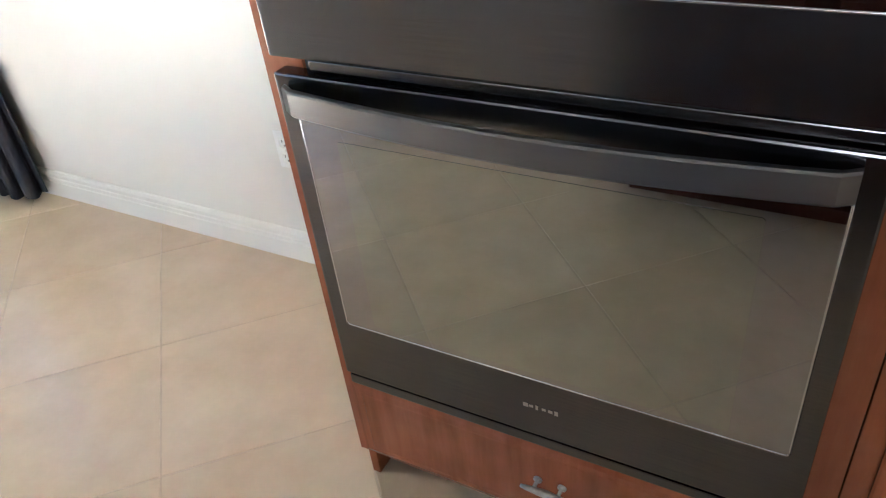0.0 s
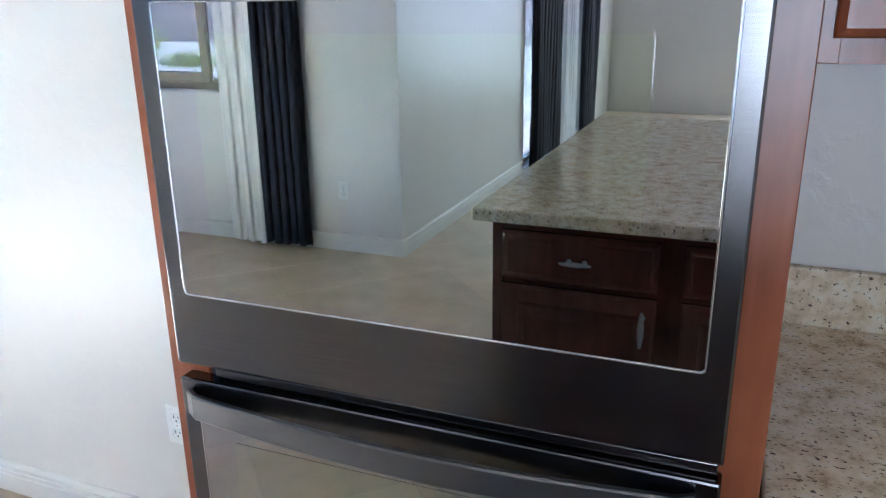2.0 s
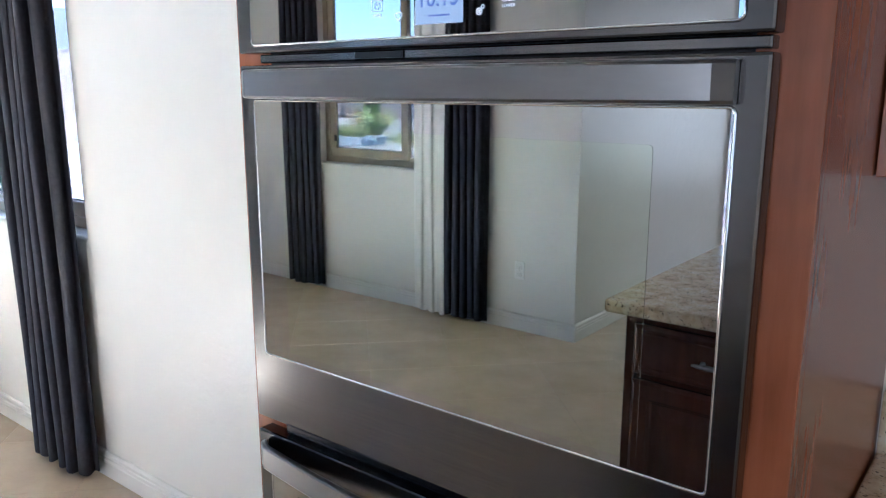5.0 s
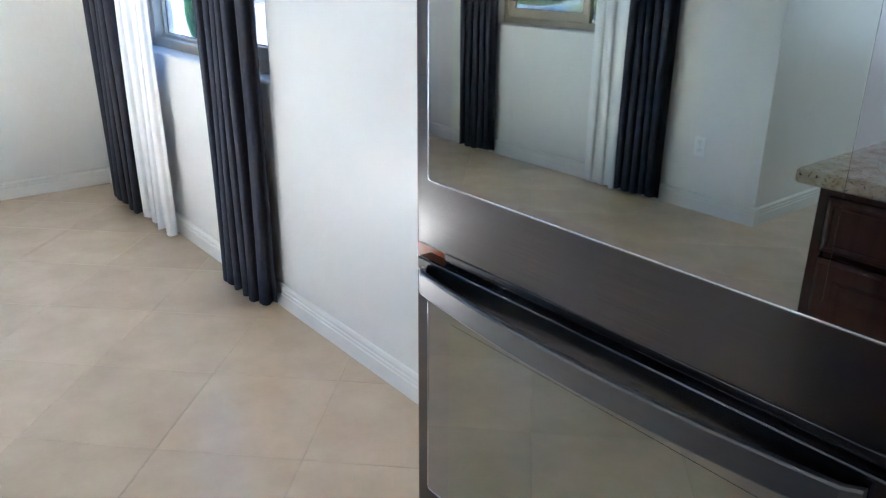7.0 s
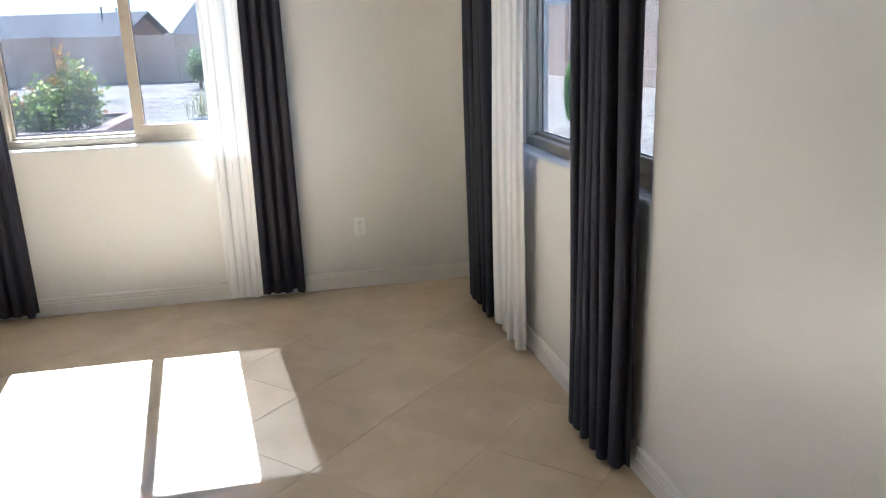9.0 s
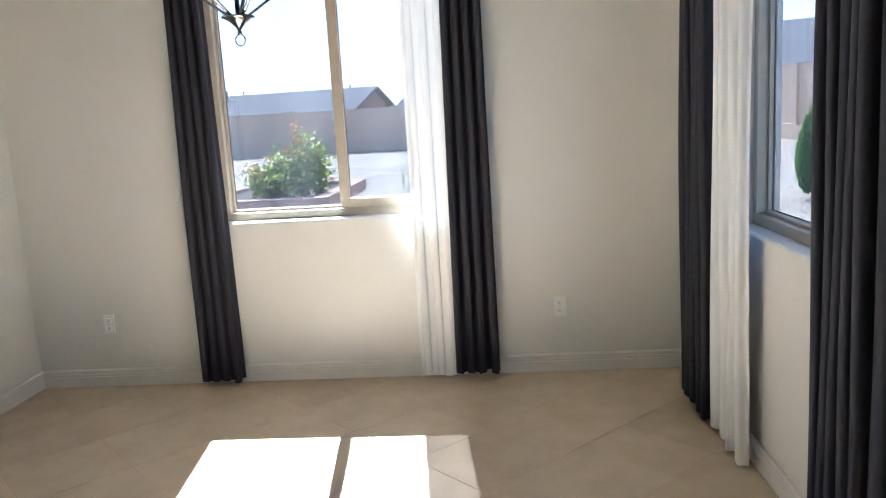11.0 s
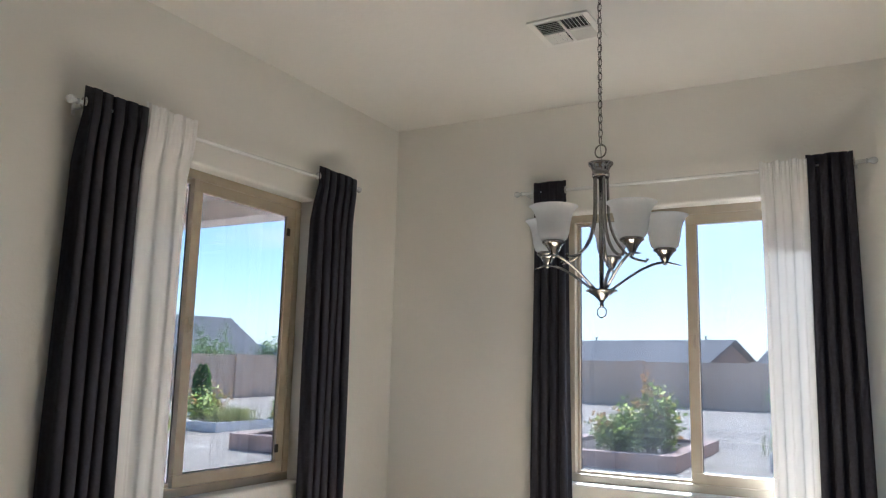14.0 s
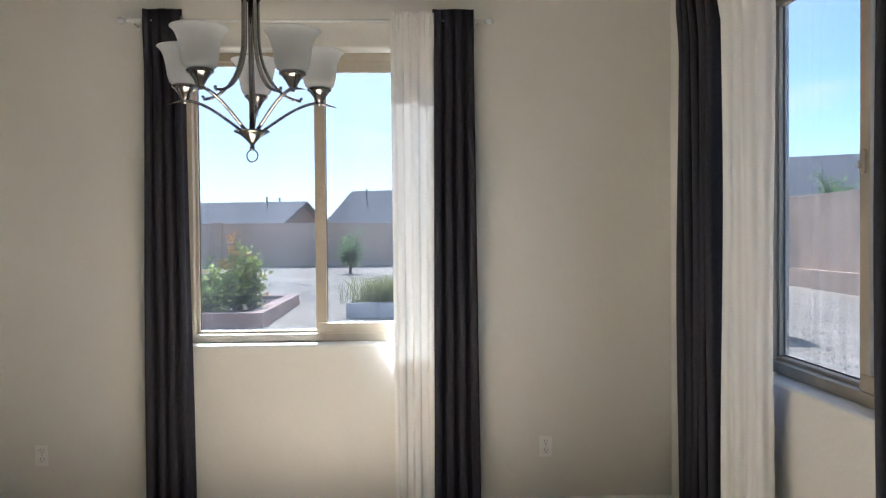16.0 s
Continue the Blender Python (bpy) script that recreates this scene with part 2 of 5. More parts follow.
def mirror_glass(name, color):
    m, n, l, b = shader(name)
    b.inputs["Base Color"].default_value = (*color, 1)
    b.inputs["Metallic"].default_value = 1.0
    b.inputs["Roughness"].default_value = 0.015
    return m


M_OVENGLASS = mirror_glass("black_oven_glass", (0.37, 0.375, 0.38))
M_OVENWINDOW = mirror_glass("coated_oven_window", (0.38, 0.405, 0.37))
M_PANELGLASS = mirror_glass("black_panel_glass", (0.30, 0.30, 0.305))


def glow_material(name, color, strength, base=(0.05, 0.05, 0.06)):
    m, n, l, b = shader(name)
    b.inputs["Base Color"].default_value = (*base, 1)
    b.inputs["Emission Color"].default_value = (*color, 1)
    b.inputs["Emission Strength"].default_value = strength
    b.inputs["Roughness"].default_value = 0.2
    return m


M_DISPLAY = glow_material("lit_display", (0.62, 0.69, 0.78), 0.0165)
M_WHITEMARK = glow_material("lit_white_print", (0.9, 0.92, 1.0), 0.013, (0.8, 0.8, 0.8))
M_DIGITS = glow_material("lit_digits", (0.22, 0.34, 1.0), 0.009)


def frosted_material(name):
    m, n, l, b = shader(name)
    f = noise_node(n, l, coords(n, l), 60, 4)
    l.new(ramp_node(n, l, f, [(0.3, (0.80, 0.82, 0.86)), (0.7, (0.88, 0.89, 0.91))]), b.inputs["Base Color"])
    b.inputs["Roughness"].default_value = 0.35
    out = n["Material Output"]
    tl, mx = n.new("ShaderNodeBsdfTranslucent"), n.new("ShaderNodeMixShader")
    tl.inputs["Color"].default_value = (0.90, 0.91, 0.93, 1)
    mx.inputs[0].default_value = 0.68
    l.new(b.outputs[0], mx.inputs[1])
    l.new(tl.outputs[0], mx.inputs[2])
    l.new(mx.outputs[0], out.inputs["Surface"])
    return m


M_FROST = frosted_material("frosted_glass")


# ---- mesh helpers ----
def mesh_from(bm, name, material, smooth=False):
    me = bpy.data.meshes.new(name)
    bmesh.ops.recalc_face_normals(bm, faces=bm.faces)
    bm.to_mesh(me)
    bm.free()
    me.materials.append(material)
    if smooth:
        for p in me.polygons:
            p.use_smooth = True
    return me


def part(name, bm, material, parent=None, label="", smooth=False):
    ob = new(name, mesh_from(bm, name, material, smooth))
    ob.parent = parent
    if label:
        tagged(ob, label)
    return ob


def thing(name, label, category, group="", at=(0, 0, 0), kind=""):
    ob = new(name)
    ob.empty_display_size = 0.05
    ob.location = at
    return tagged(ob, label, category, group, kind)


def box(bm, x0, y0, z0, x1, y1, z1, bevel=0.0, seg=2):
    x0, x1, y0, y1, z0, z1 = min(x0, x1), max(x0, x1), min(y0, y1), max(y0, y1), min(z0, z1), max(z0, z1)
    r = bmesh.ops.create_cube(bm, size=1.0)
    for v in r["verts"]:
        v.co = Vector((x0 if v.co.x < 0 else x1, y0 if v.co.y < 0 else y1, z0 if v.co.z < 0 else z1))
    if bevel:
        es = {e for v in r["verts"] for e in v.link_edges}
        bmesh.ops.bevel(bm, geom=list(es), offset=bevel, segments=seg, affect="EDGES", profile=0.6)
    return bm


def boxed(*a, **k):
    return box(bmesh.new(), *a, **k)


def lathe(bm, profile, seg=28, center=(0, 0, 0), axis="z"):
    """Spin (radius, height) pairs round an axis."""
    rings = []
    for r, h in profile:
        ring = []
        for i in range(seg):
            a = 2 * math.pi * i / seg
            p = (r * math.cos(a), r * math.sin(a), h)
            if axis == "x":
                p = (h, p[0], p[1])
            elif axis == "y":
                p = (p[0], h, p[1])
            ring.append(bm.verts.new(Vector(p) + Vector(center)))
        rings.append(ring)
    for a, b in zip(rings, rings[1:]):
        for i in range(seg):
            bm.faces.new((a[i], a[(i + 1) % seg], b[(i + 1) % seg], b[i]))
    for ring, (r, h) in ((rings[0], profile[0]), (rings[-1], profile[-1])):
        if r > 1e-4:
            bm.faces.new(ring)
    bmesh.ops.remove_doubles(bm, verts=bm.verts, dist=1e-6)
    return bm


def tube(bm, points, radius, seg=10, closed=False, flat=1.0):
    """A tube along a line of points."""
    pts = [Vector(p) for p in points]
    n = len(pts)
    rings = []
    up = Vector((0, 0, 1))
    for i, p in enumerate(pts):
        d = (pts[(i + 1) % n] - pts[i - 1]) if closed else pts[min(i + 1, n - 1)] - pts[max(i - 1, 0)]
        d.normalize()
        side = d.cross(up)
        if side.length < 1e-3:
            side = d.cross(Vector((1, 0, 0)))
        side.normalize()
        over = side.cross(d)
        rad = radius(i / (n - 1)) if callable(radius) else radius
        rings.append([bm.verts.new(p + side * rad * math.cos(2 * math.pi * k / seg) + over * rad * flat * math.sin(2 * math.pi * k / seg)) for k in range(seg)])
    for i in range(n if closed else n - 1):
        a, b = rings[i], rings[(i + 1) % n]
        for k in range(seg):
            bm.faces.new((a[k], a[(k + 1) % seg], b[(k + 1) % seg], b[k]))
    if not closed:
        bm.faces.new(rings[0])
        bm.faces.new(rings[-1])
    return bm


def ring_points(center, r, u, v, n=24):
    c, u, v = Vector(center), Vector(u), Vector(v)
    return [c + u * r * math.cos(2 * math.pi * i / n) + v * r * math.sin(2 * math.pi * i / n) for i in range(n)]


def panelled(bm, x0, x1, z0, z1, front, rings, back):
    """A panel that faces -y, shaped by nested rectangles (inset, depth behind the front)."""
    prev = None
    first = [bm.verts.new((x, back, z)) for x, z in ((x0, z0), (x1, z0), (x1, z1), (x0, z1))]
    bm.faces.new(first)
    prev = first
    for ins, dep in rings:
        cur = [bm.verts.new((x, front + dep, z)) for x, z in ((x0 + ins, z0 + ins), (x1 - ins, z0 + ins), (x1 - ins, z1 - ins), (x0 + ins, z1 - ins))]
        for i in range(4):
            bm.faces.new((prev[i], prev[(i + 1) % 4], cur[(i + 1) % 4], cur[i]))
        prev = cur
    bm.faces.new(prev)
    return bm


RAISED = [(0.0, 0.008), (0.003, 0.004), (0.008, 0.002), (0.012, 0.0), (0.052, 0.0), (0.055, 0.003), (0.060, 0.005), (0.064, 0.010), (0.074, 0.010), (0.098, 0.003), (0.101, 0.0025)]
SLAB = [(0.0, 0.008), (0.003, 0.004), (0.008, 0.002), (0.012, 0.0), (0.020, 0.0), (0.022, 0.0015), (0.025, 0.0015), (0.027, 0.0)]


def cells_wall(name, label, us, vs, holes, to_world, thick, material, bullnose=0.016):
    """A wall with openings: front face grid, back face grid and the reveals, edges of the openings rounded."""
    bm = bmesh.new()
    us, vs = sorted(set(us)), sorted(set(vs))
    made = {}

    def vert(i, j, k):
        if (i, j, k) not in made:
            made[(i, j, k)] = bm.verts.new(to_world(us[i], vs[j], 0.0 if k == 0 else thick))
        return made[(i, j, k)]

    def solid(i, j):
        if not (0 <= i < len(us) - 1 and 0 <= j < len(vs) - 1):
            return False
        u, v = (us[i] + us[i + 1]) / 2, (vs[j] + vs[j + 1]) / 2
        return not any(a < u < b and c < v < d for a, b, c, d in holes)

    for i in range(len(us) - 1):
        for j in range(len(vs) - 1):
            if not solid(i, j):
                continue
            for k in (0, 1):
                bm.faces.new((vert(i, j, k), vert(i + 1, j, k), vert(i + 1, j + 1, k), vert(i, j + 1, k)))
            for di, dj, a, b in ((-1, 0, (i, j), (i, j + 1)), (1, 0, (i + 1, j), (i + 1, j + 1)), (0, -1, (i, j), (i + 1, j)), (0, 1, (i, j + 1), (i + 1, j + 1))):
                if not solid(i + di, j + dj):
                    bm.faces.new((vert(*a, 0), vert(*b, 0), vert(*b, 1), vert(*a, 1)))
    bmesh.ops.recalc_face_normals(bm, faces=bm.faces)
    rim = []
    for (i, j, k), v in made.items():
        if k == 0:
            for e in v.link_edges:
                o = e.other_vert(v)
                if any(o is w for (a, b, c), w in made.items() if c == 0) and len(e.link_faces) == 2 and e.calc_face_angle() > 1.0:
                    u1, v1 = us[i], vs[j]
                    if us[0] < u1 < us[-1] and vs[0] < v1 < vs[-1]:
                        rim.append(e)
    if rim:
        bmesh.ops.bevel(bm, geom=list(set(rim)), offset=bullnose, segments=4, affect="EDGES", profile=0.5)
    return tagged(part(name, bm, material), label, "wall", kind="structure")


# ---- the room ----
XB, YA, YC, CEIL = -4.20, -3.20, 0.63, 3.20        # window walls and ceiling
XJ, YS, XE = -1.13, -10.0, 4.0                     # living room side wall, far wall, end wall
Z0, Z1 = 0.955, 2.525                              # window openings
WB, WA, WC = (-2.0, -0.5), (-3.315, -1.80), (-3.29, -1.79)
TH = 0.20
DOOR = (-8.25, -5.80, 0.02, 2.40)                  # patio door opening


def wall_set(us, holes):
    vs = [0.0 - 0.02, CEIL] + [h for q in holes for h in q[2:]]
    return us + [h for q in holes for h in q[:2]], vs


us, vs = wall_set([YA - TH, YC + TH], [(*WB, Z0, Z1)])
cells_wall("wall_west", "cream painted textured wall with a wide window", us, vs, [(*WB, Z0, Z1)], lambda u, v, d: (XB - d, u, v), TH, M_WALL)
us, vs = wall_set([XB, XJ], [(*WA, Z0, Z1)])
cells_wall("wall_south", "cream painted textured wall with a wide window", us, vs, [(*WA, Z0, Z1)], lambda u, v, d: (u, YA - d, v), TH, M_WALL)
us, vs = wall_set([XB, XE], [(*WC, Z0, Z1)])
cells_wall("wall_north", "cream painted textured wall behind the oven and counter", us, vs, [(*WC, Z0, Z1)], lambda u, v, d: (u, YC + d, v), TH, M_WALL)
us, vs = wall_set([YS, YA - TH], [DOOR])
cells_wall("wall_living_west", "cream painted wall with a patio door", us, vs, [DOOR], lambda u, v, d: (XJ - d, u, v), TH, M_WALL)
part_end = boxed(XJ - TH, YS - TH, -0.02, XE + TH, YS, CEIL)
tagged(part("wall_living_south", part_end, M_WALL), "plain cream painted wall", "wall", kind="structure")
FILL_BAY = (-0.95, 0.35, -0.01, 2.40)                  # opening to an unseen bay, added to narrow the east fill lamp's beam
us, vs = wall_set([YS, YC + TH], [FILL_BAY])
cells_wall("wall_east", "plain cream painted wall opened for the fill light", us, vs, [FILL_BAY], lambda u, v, d: (XE + d, u, v), TH, M_WALL)
# Unseen shell, added to keep that lamp off the living room wall.
tagged(part("baffle_wall_north", boxed(XE + TH, FILL_BAY[1], -0.02, 7.3, FILL_BAY[1] + 0.1, 2.5), M_WALL), "unseen cream wall that confines the fill light", "wall", kind="structure")
tagged(part("baffle_wall_south", boxed(XE + TH, FILL_BAY[0] - 0.1, -0.02, 7.3, FILL_BAY[0], 2.5), M_WALL), "unseen cream wall that confines the fill light", "wall", kind="structure")
tagged(part("baffle_wall_end", boxed(7.2, FILL_BAY[0], -0.02, 7.3, FILL_BAY[1], 2.5), M_WALL), "unseen cream end wall behind the fill light", "wall", kind="structure")
tagged(part("baffle_ceiling", boxed(XE + TH, FILL_BAY[0], 2.42, 7.2, FILL_BAY[1], 2.5), M_CEIL), "unseen cream ceiling that confines the fill light", "ceiling", kind="structure")
tagged(part("baffle_floor", boxed(XE, FILL_BAY[0], -0.1, 7.2, FILL_BAY[1], -0.006), M_GROUT), "unseen beige floor below the fill light", "floor", kind="structure")
ceiling_bm = boxed(XB - TH, YA - TH, CEIL, XE + TH, YC + TH, CEIL + 0.15)
box(ceiling_bm, XJ - TH, YS - TH, CEIL, XE + TH, YA - TH, CEIL + 0.15)
tagged(part("ceiling", ceiling_bm, M_CEIL), "flat cream painted textured ceiling", "ceiling", kind="structure")

BASE = [(0.0, 0.0), (0.014, 0.0), (0.014, 0.060), (0.0115, 0.063), (0.0115, 0.067), (0.014, 0.070), (0.014, 0.078), (0.011, 0.081), (0.011, 0.085), (0.0125, 0.088), (0.0125, 0.096), (0.007, 0.104), (0.0, 0.106)]


def baseboard(label, a, b, out):
    """A grooved baseboard from a to b, out from the wall."""
    bm = bmesh.new()
    a, b, out = Vector((*a, 0)), Vector((*b, 0)), Vector((*out, 0))
    rows = [[bm.verts.new(p + out * d + Vector((0, 0, h))) for d, h in BASE] for p in (a, b)]
    for i in range(len(BASE) - 1):
        bm.faces.new((rows[0][i], rows[0][i + 1], rows[1][i + 1], rows[1][i]))
    bm.faces.new(rows[0])
    bm.faces.new(rows[1])
    return tagged(part("baseboard", bm, M_TRIM), label, "baseboard", kind="structure")


baseboard("white grooved baseboard under the window", (XB, YA + 0.014), (XB, YC - 0.014), (1, 0))
baseboard("white grooved baseboard under the window", (XB, YA), (XJ + 0.014, YA), (0, 1))
baseboard("white grooved baseboard beside the oven cabinet", (XB, YC), (-0.042, YC), (0, -1))
baseboard("white grooved baseboard in the living room", (XJ, DOOR[1] + 0.05), (XJ, YA), (1, 0))


# ---- windows ----
def slider_window(name, label, w0, w1, recess, place, movable_low, clips=()):
    """A two-pane slider in its opening, built facing -y at y = recess and then placed."""
    root = thing(name, label, "window", "tan vinyl slider windows", kind="structure")
    f, d0, d1 = 0.045, recess, recess + 0.075
    bm = bmesh.new()
    box(bm, w0, d0, Z0, w1, d1, Z0 + f, 0.004)
    box(bm, w0, d0, Z1 - f, w1, d1, Z1, 0.004)
    box(bm, w0, d0, Z0 + f, w0 + f, d1, Z1 - f, 0.004)
    box(bm, w1 - f, d0, Z0 + f, w1, d1, Z1 - f, 0.004)
    # inner track lips
    box(bm, w0 + f, d0 + 0.036, Z0 + f, w1 - f, d0 + 0.041, Z0 + f + 0.014)
    box(bm, w0 + f, d0 + 0.036, Z1 - f - 0.014, w1 - f, d0 + 0.041, Z1 - f)
    part("window_frame", bm, M_VINYL, root)
    mid = (w0 + w1) / 2
    for k, (a, b) in enumerate(((w0 + f, mid - 0.012), (mid - 0.05, w1 - f))):
        front = (k == 0) == movable_low
        y0 = d0 + (0.006 if front else 0.044)
        y1 = y0 + 0.028
        s = 0.058 if front else 0.016
        sa = bmesh.new()
        box(sa, a, y0, Z0 + f, b, y1, Z0 + f + s, 0.003)
        box(sa, a, y0, Z1 - f - s, b, y1, Z1 - f, 0.003)
        box(sa, a, y0, Z0 + f + s, a + s, y1, Z1 - f - s, 0.003)
        box(sa, b - s, y0, Z0 + f + s, b, y1, Z1 - f - s, 0.003)
        sash = part("sash", sa, M_VINYL, root)
        gk = bmesh.new()
        box(gk, a + s, y0 + 0.018, Z0 + f + s, b - s, y0 + 0.0215, Z0 + f + s + 0.005)
        box(gk, a + s, y0 + 0.018, Z0 + f + s + 0.005, a + s + 0.005, y0 + 0.0215, Z1 - f - s)
        box(gk, b - s - 0.005, y0 + 0.018, Z0 + f + s + 0.005, b - s, y0 + 0.0215, Z1 - f - s)
        part("gasket", gk, M_VINYL_DARK, sash)
        pane = part("pane", boxed(a + s - 0.004, y0 + 0.022, Z0 + f + s - 0.004, b - s + 0.004, y0 + 0.026, Z1 - f - s + 0.004), M_DIM_GLASS, root, "glass pane tinted to dim the view outside")
        # sun and sky light come in past the tint
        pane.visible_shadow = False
        if front:
            edge = b - s / 2 if k == 0 else a + s / 2
            la = boxed(edge - 0.012, y0 - 0.012, 1.72, edge + 0.012, y0, 1.80, 0.004)
            box(la, edge - 0.006, y0 - 0.024, 1.735, edge + 0.006, y0 - 0.011, 1.762, 0.003)
            part("latch", la, M_VINYL, root, "small tan sash latch")
    for z in clips:
        part("screen_clip", boxed(w1 - f - s - 0.012, d0 - 0.004, z - 0.022, w1 - f - s + 0.012, d0 + 0.0055, z + 0.022, 0.003), M_BLACK, root, "small black screen clip")
    root.matrix_world = place
    return root


REC = 0.085
# west: local +x is +y of the room, local +y goes out through the wall
slider_window("window_1", "wide tan vinyl slider window facing the gravel yard", WB[0], WB[1], REC, Matrix(((0, -1, 0, XB), (1, 0, 0, 0), (0, 0, 1, 0), (0, 0, 0, 1))), False)
slider_window("window_2", "wide tan vinyl slider window facing the covered patio", -WA[1], -WA[0], REC, Matrix(((-1, 0, 0, 0), (0, -1, 0, YA), (0, 0, 1, 0), (0, 0, 0, 1))), False, (2.33, 1.13))
slider_window("window_3", "wide tan vinyl slider window facing the side yard", WC[0], WC[1], REC, Matrix(((1, 0, 0, 0), (0, 1, 0, YC), (0, 0, 1, 0), (0, 0, 0, 1))), False)


# ---- curtains ----
def curtain_bm(a0, a1, out, z0, z1, folds, amp, seed, flare=0.0, spread=1.0, tuck=False, header=False, lap=0.22):
    """A hanging cloth built along x, its folds in y (out from the wall is -y)."""
    rnd = random.Random(seed)
    ph = [rnd.uniform(-0.5, 0.5) for _ in range(folds * 2 + 2)]
    cols, rows = folds * (30 if header else 14), 40 if header else 26
    bm = bmesh.new()
    grid = []
    mid = (a0 + a1) / 2
    for j in range(rows + 1):
        t = j / rows
        z = z1 + (z0 - z1) * t
        row = []
        for i in range(cols + 1):
            s = i / cols
            q = s * folds
            k = int(min(q, folds - 1e-6))
            wob = 0.18 * math.sin(ph[k] * 9 + t * 3.0 + s * 5)
            wave = math.cos(2 * math.pi * q + ph[k] * 0.5 * t + wob * t)
            wave = math.copysign(abs(wave) ** 0.75, wave)
            wid = 1.0 + flare * t + (spread - 1.0) * math.sin(math.pi * min(t * 1.2, 1)) * 0.3
            x = mid + (a0 + (a1 - a0) * s - mid) * wid + lap * (a1 - a0) / folds * math.sin(2 * math.pi * q * 2 + ph[k])
            top = min(1.0, max(0.0, (0.10 - t) / 0.06))
            y = -out - 0.030 * top + amp * wave * (1 + 0.25 * ph[k + 1] * t) * (1 - 0.45 * top) + 0.006 * math.sin(t * 7 + s * 9 + ph[0] * 6)
            if header:
                y -= 0.007 * math.sin(2 * math.pi * q * 5 + ph[k]) * max(0.0, 1 - t / 0.08)
            if tuck:
                e = max(0.0, (s - 0.86) / 0.14)
                y = y * (1 - e) + (-0.045) * e
            zz = z + (0.006 * wave if j == 0 else 0.0) + (0.008 * math.sin(q * 5 + ph[k] * 4) if j == rows else 0.0)
            row.append(bm.verts.new((x, y, zz)))
        grid.append(row)
    for j in range(rows):
        for i in range(cols):
            bm.faces.new((grid[j][i], grid[j][i + 1], grid[j + 1][i + 1], grid[j + 1][i]))
    return bm


def curtain(name, label, place, a0, a1, folds, amp, seed, material, sheer=False, z0=0.03, z1=2.705, rz=2.652, **k):
    root = thing(name, label, "curtain", "sheer curtains" if sheer else "dark grommet curtains")
    cloth = part("cloth", curtain_bm(a0, a1, 0.075, z0, z1, folds, amp, seed, header=sheer, **k), material, root, smooth=True)
    if not sheer:
        so = cloth.modifiers.new("thickness", "SOLIDIFY")
        so.thickness = 0.004
        for x, u in ((a0 + 0.004, Vector((0.12, 0.99, 0))), (a1 - 0.004, Vector((0.12, -0.99, 0)))):
            part("grommet", tube(bmesh.new(), ring_points((x, -0.075, rz), 0.021, u, (0, 0, 1), 20), 0.0045, 8, closed=True), M_CHROME, root, "silver grommet ring", smooth=True)
    root.matrix_world = place
    return root


def rod(label, place, a0, a1, brackets, z0=2.652, z1=2.652):
    """A white curtain rod with clear faceted end knobs on wall brackets."""
    root = thing("curtain_rod", label, "curtain rod", "curtain rods")
    part("tube", tube(bmesh.new(), [(a0, -0.075, z0), (a1, -0.075, z1)], 0.0098, 14), M_ROD, root, smooth=True)
    for e, s, ez in ((a0, -1, z0), (a1, 1, z1)):
        prof = [(0.0, 0), (0.012, 0.0), (0.013, 0.005), (0.008, 0.010), (0.013, 0.018), (0.018, 0.030), (0.017, 0.042), (0.009, 0.051), (0.0, 0.053)]
        part("finial", lathe(bmesh.new(), [(r, h * s) for r, h in prof], 10, (e, -0.075, ez), "x"), M_CRYSTAL, root, "clear faceted acrylic end knob")
    for x in brackets:
        bz = z0 + (z1 - z0) * (x - a0) / (a1 - a0) - 2.652
        bm = boxed(x - 0.008, -0.004, 2.615 + bz, x + 0.008, 0.0, 2.685 + bz, 0.002)
        box(bm, x - 0.005, -0.078, 2.634 + bz, x + 0.005, -0.004, 2.641 + bz, 0.001)
        box(bm, x - 0.006, -0.086, 2.634 + bz, x + 0.006, -0.064, 2.6405 + bz, 0.002)
        part("bracket", bm, M_ROD, root)
    root.matrix_world = place
    return root


M_CRYSTAL = bpy.data.materials.new("clear_acrylic")
M_CRYSTAL.use_nodes = True
_b = M_CRYSTAL.node_tree.nodes["Principled BSDF"]
_b.inputs["Base Color"].default_value = (0.95, 0.96, 0.97, 1)
_b.inputs["Transmission Weight"].default_value = 0.35
_b.inputs["Roughness"].default_value = 0.03
_b.inputs["IOR"].default_value = 1.45

PB = Matrix(((0, -1, 0, XB), (1, 0, 0, 0), (0, 0, 1, 0), (0, 0, 0, 1)))      # local x = room y, local -y = into the room
PA = Matrix(((-1, 0, 0, 0), (0, -1, 0, YA), (0, 0, 1, 0), (0, 0, 0, 1)))     # local x = -room x
PC = Matrix(((1, 0, 0, 0), (0, 1, 0, YC), (0, 0, 1, 0), (0, 0, 0, 1)))

rod("white curtain rod over the yard window", PB, -2.235, -0.385, (-2.20, -0.43))
rod("white curtain rod over the patio window", PA, 1.73, 3.62, (1.76, 3.60), 2.600, 2.660)
rod("white curtain rod over the side yard window", PC, -3.74, -1.76, (-3.70, -1.80))
curtain("curtain", "charcoal grommet curtain drawn aside by the yard window", PB, -2.15, -1.95, 4, 0.030, 11, M_CURTAIN, flare=0.30)
curtain("curtain", "charcoal grommet curtain drawn aside by the yard window", PB, -0.655, -0.435, 4, 0.032, 12, M_CURTAIN, flare=0.22)
curtain("sheer_curtain", "white sheer curtain gathered beside the dark curtain", PB, -0.875, -0.625, 3, 0.010, 13, M_SHEER, True, z0=0.02, z1=2.69, lap=0.06, flare=-0.05)
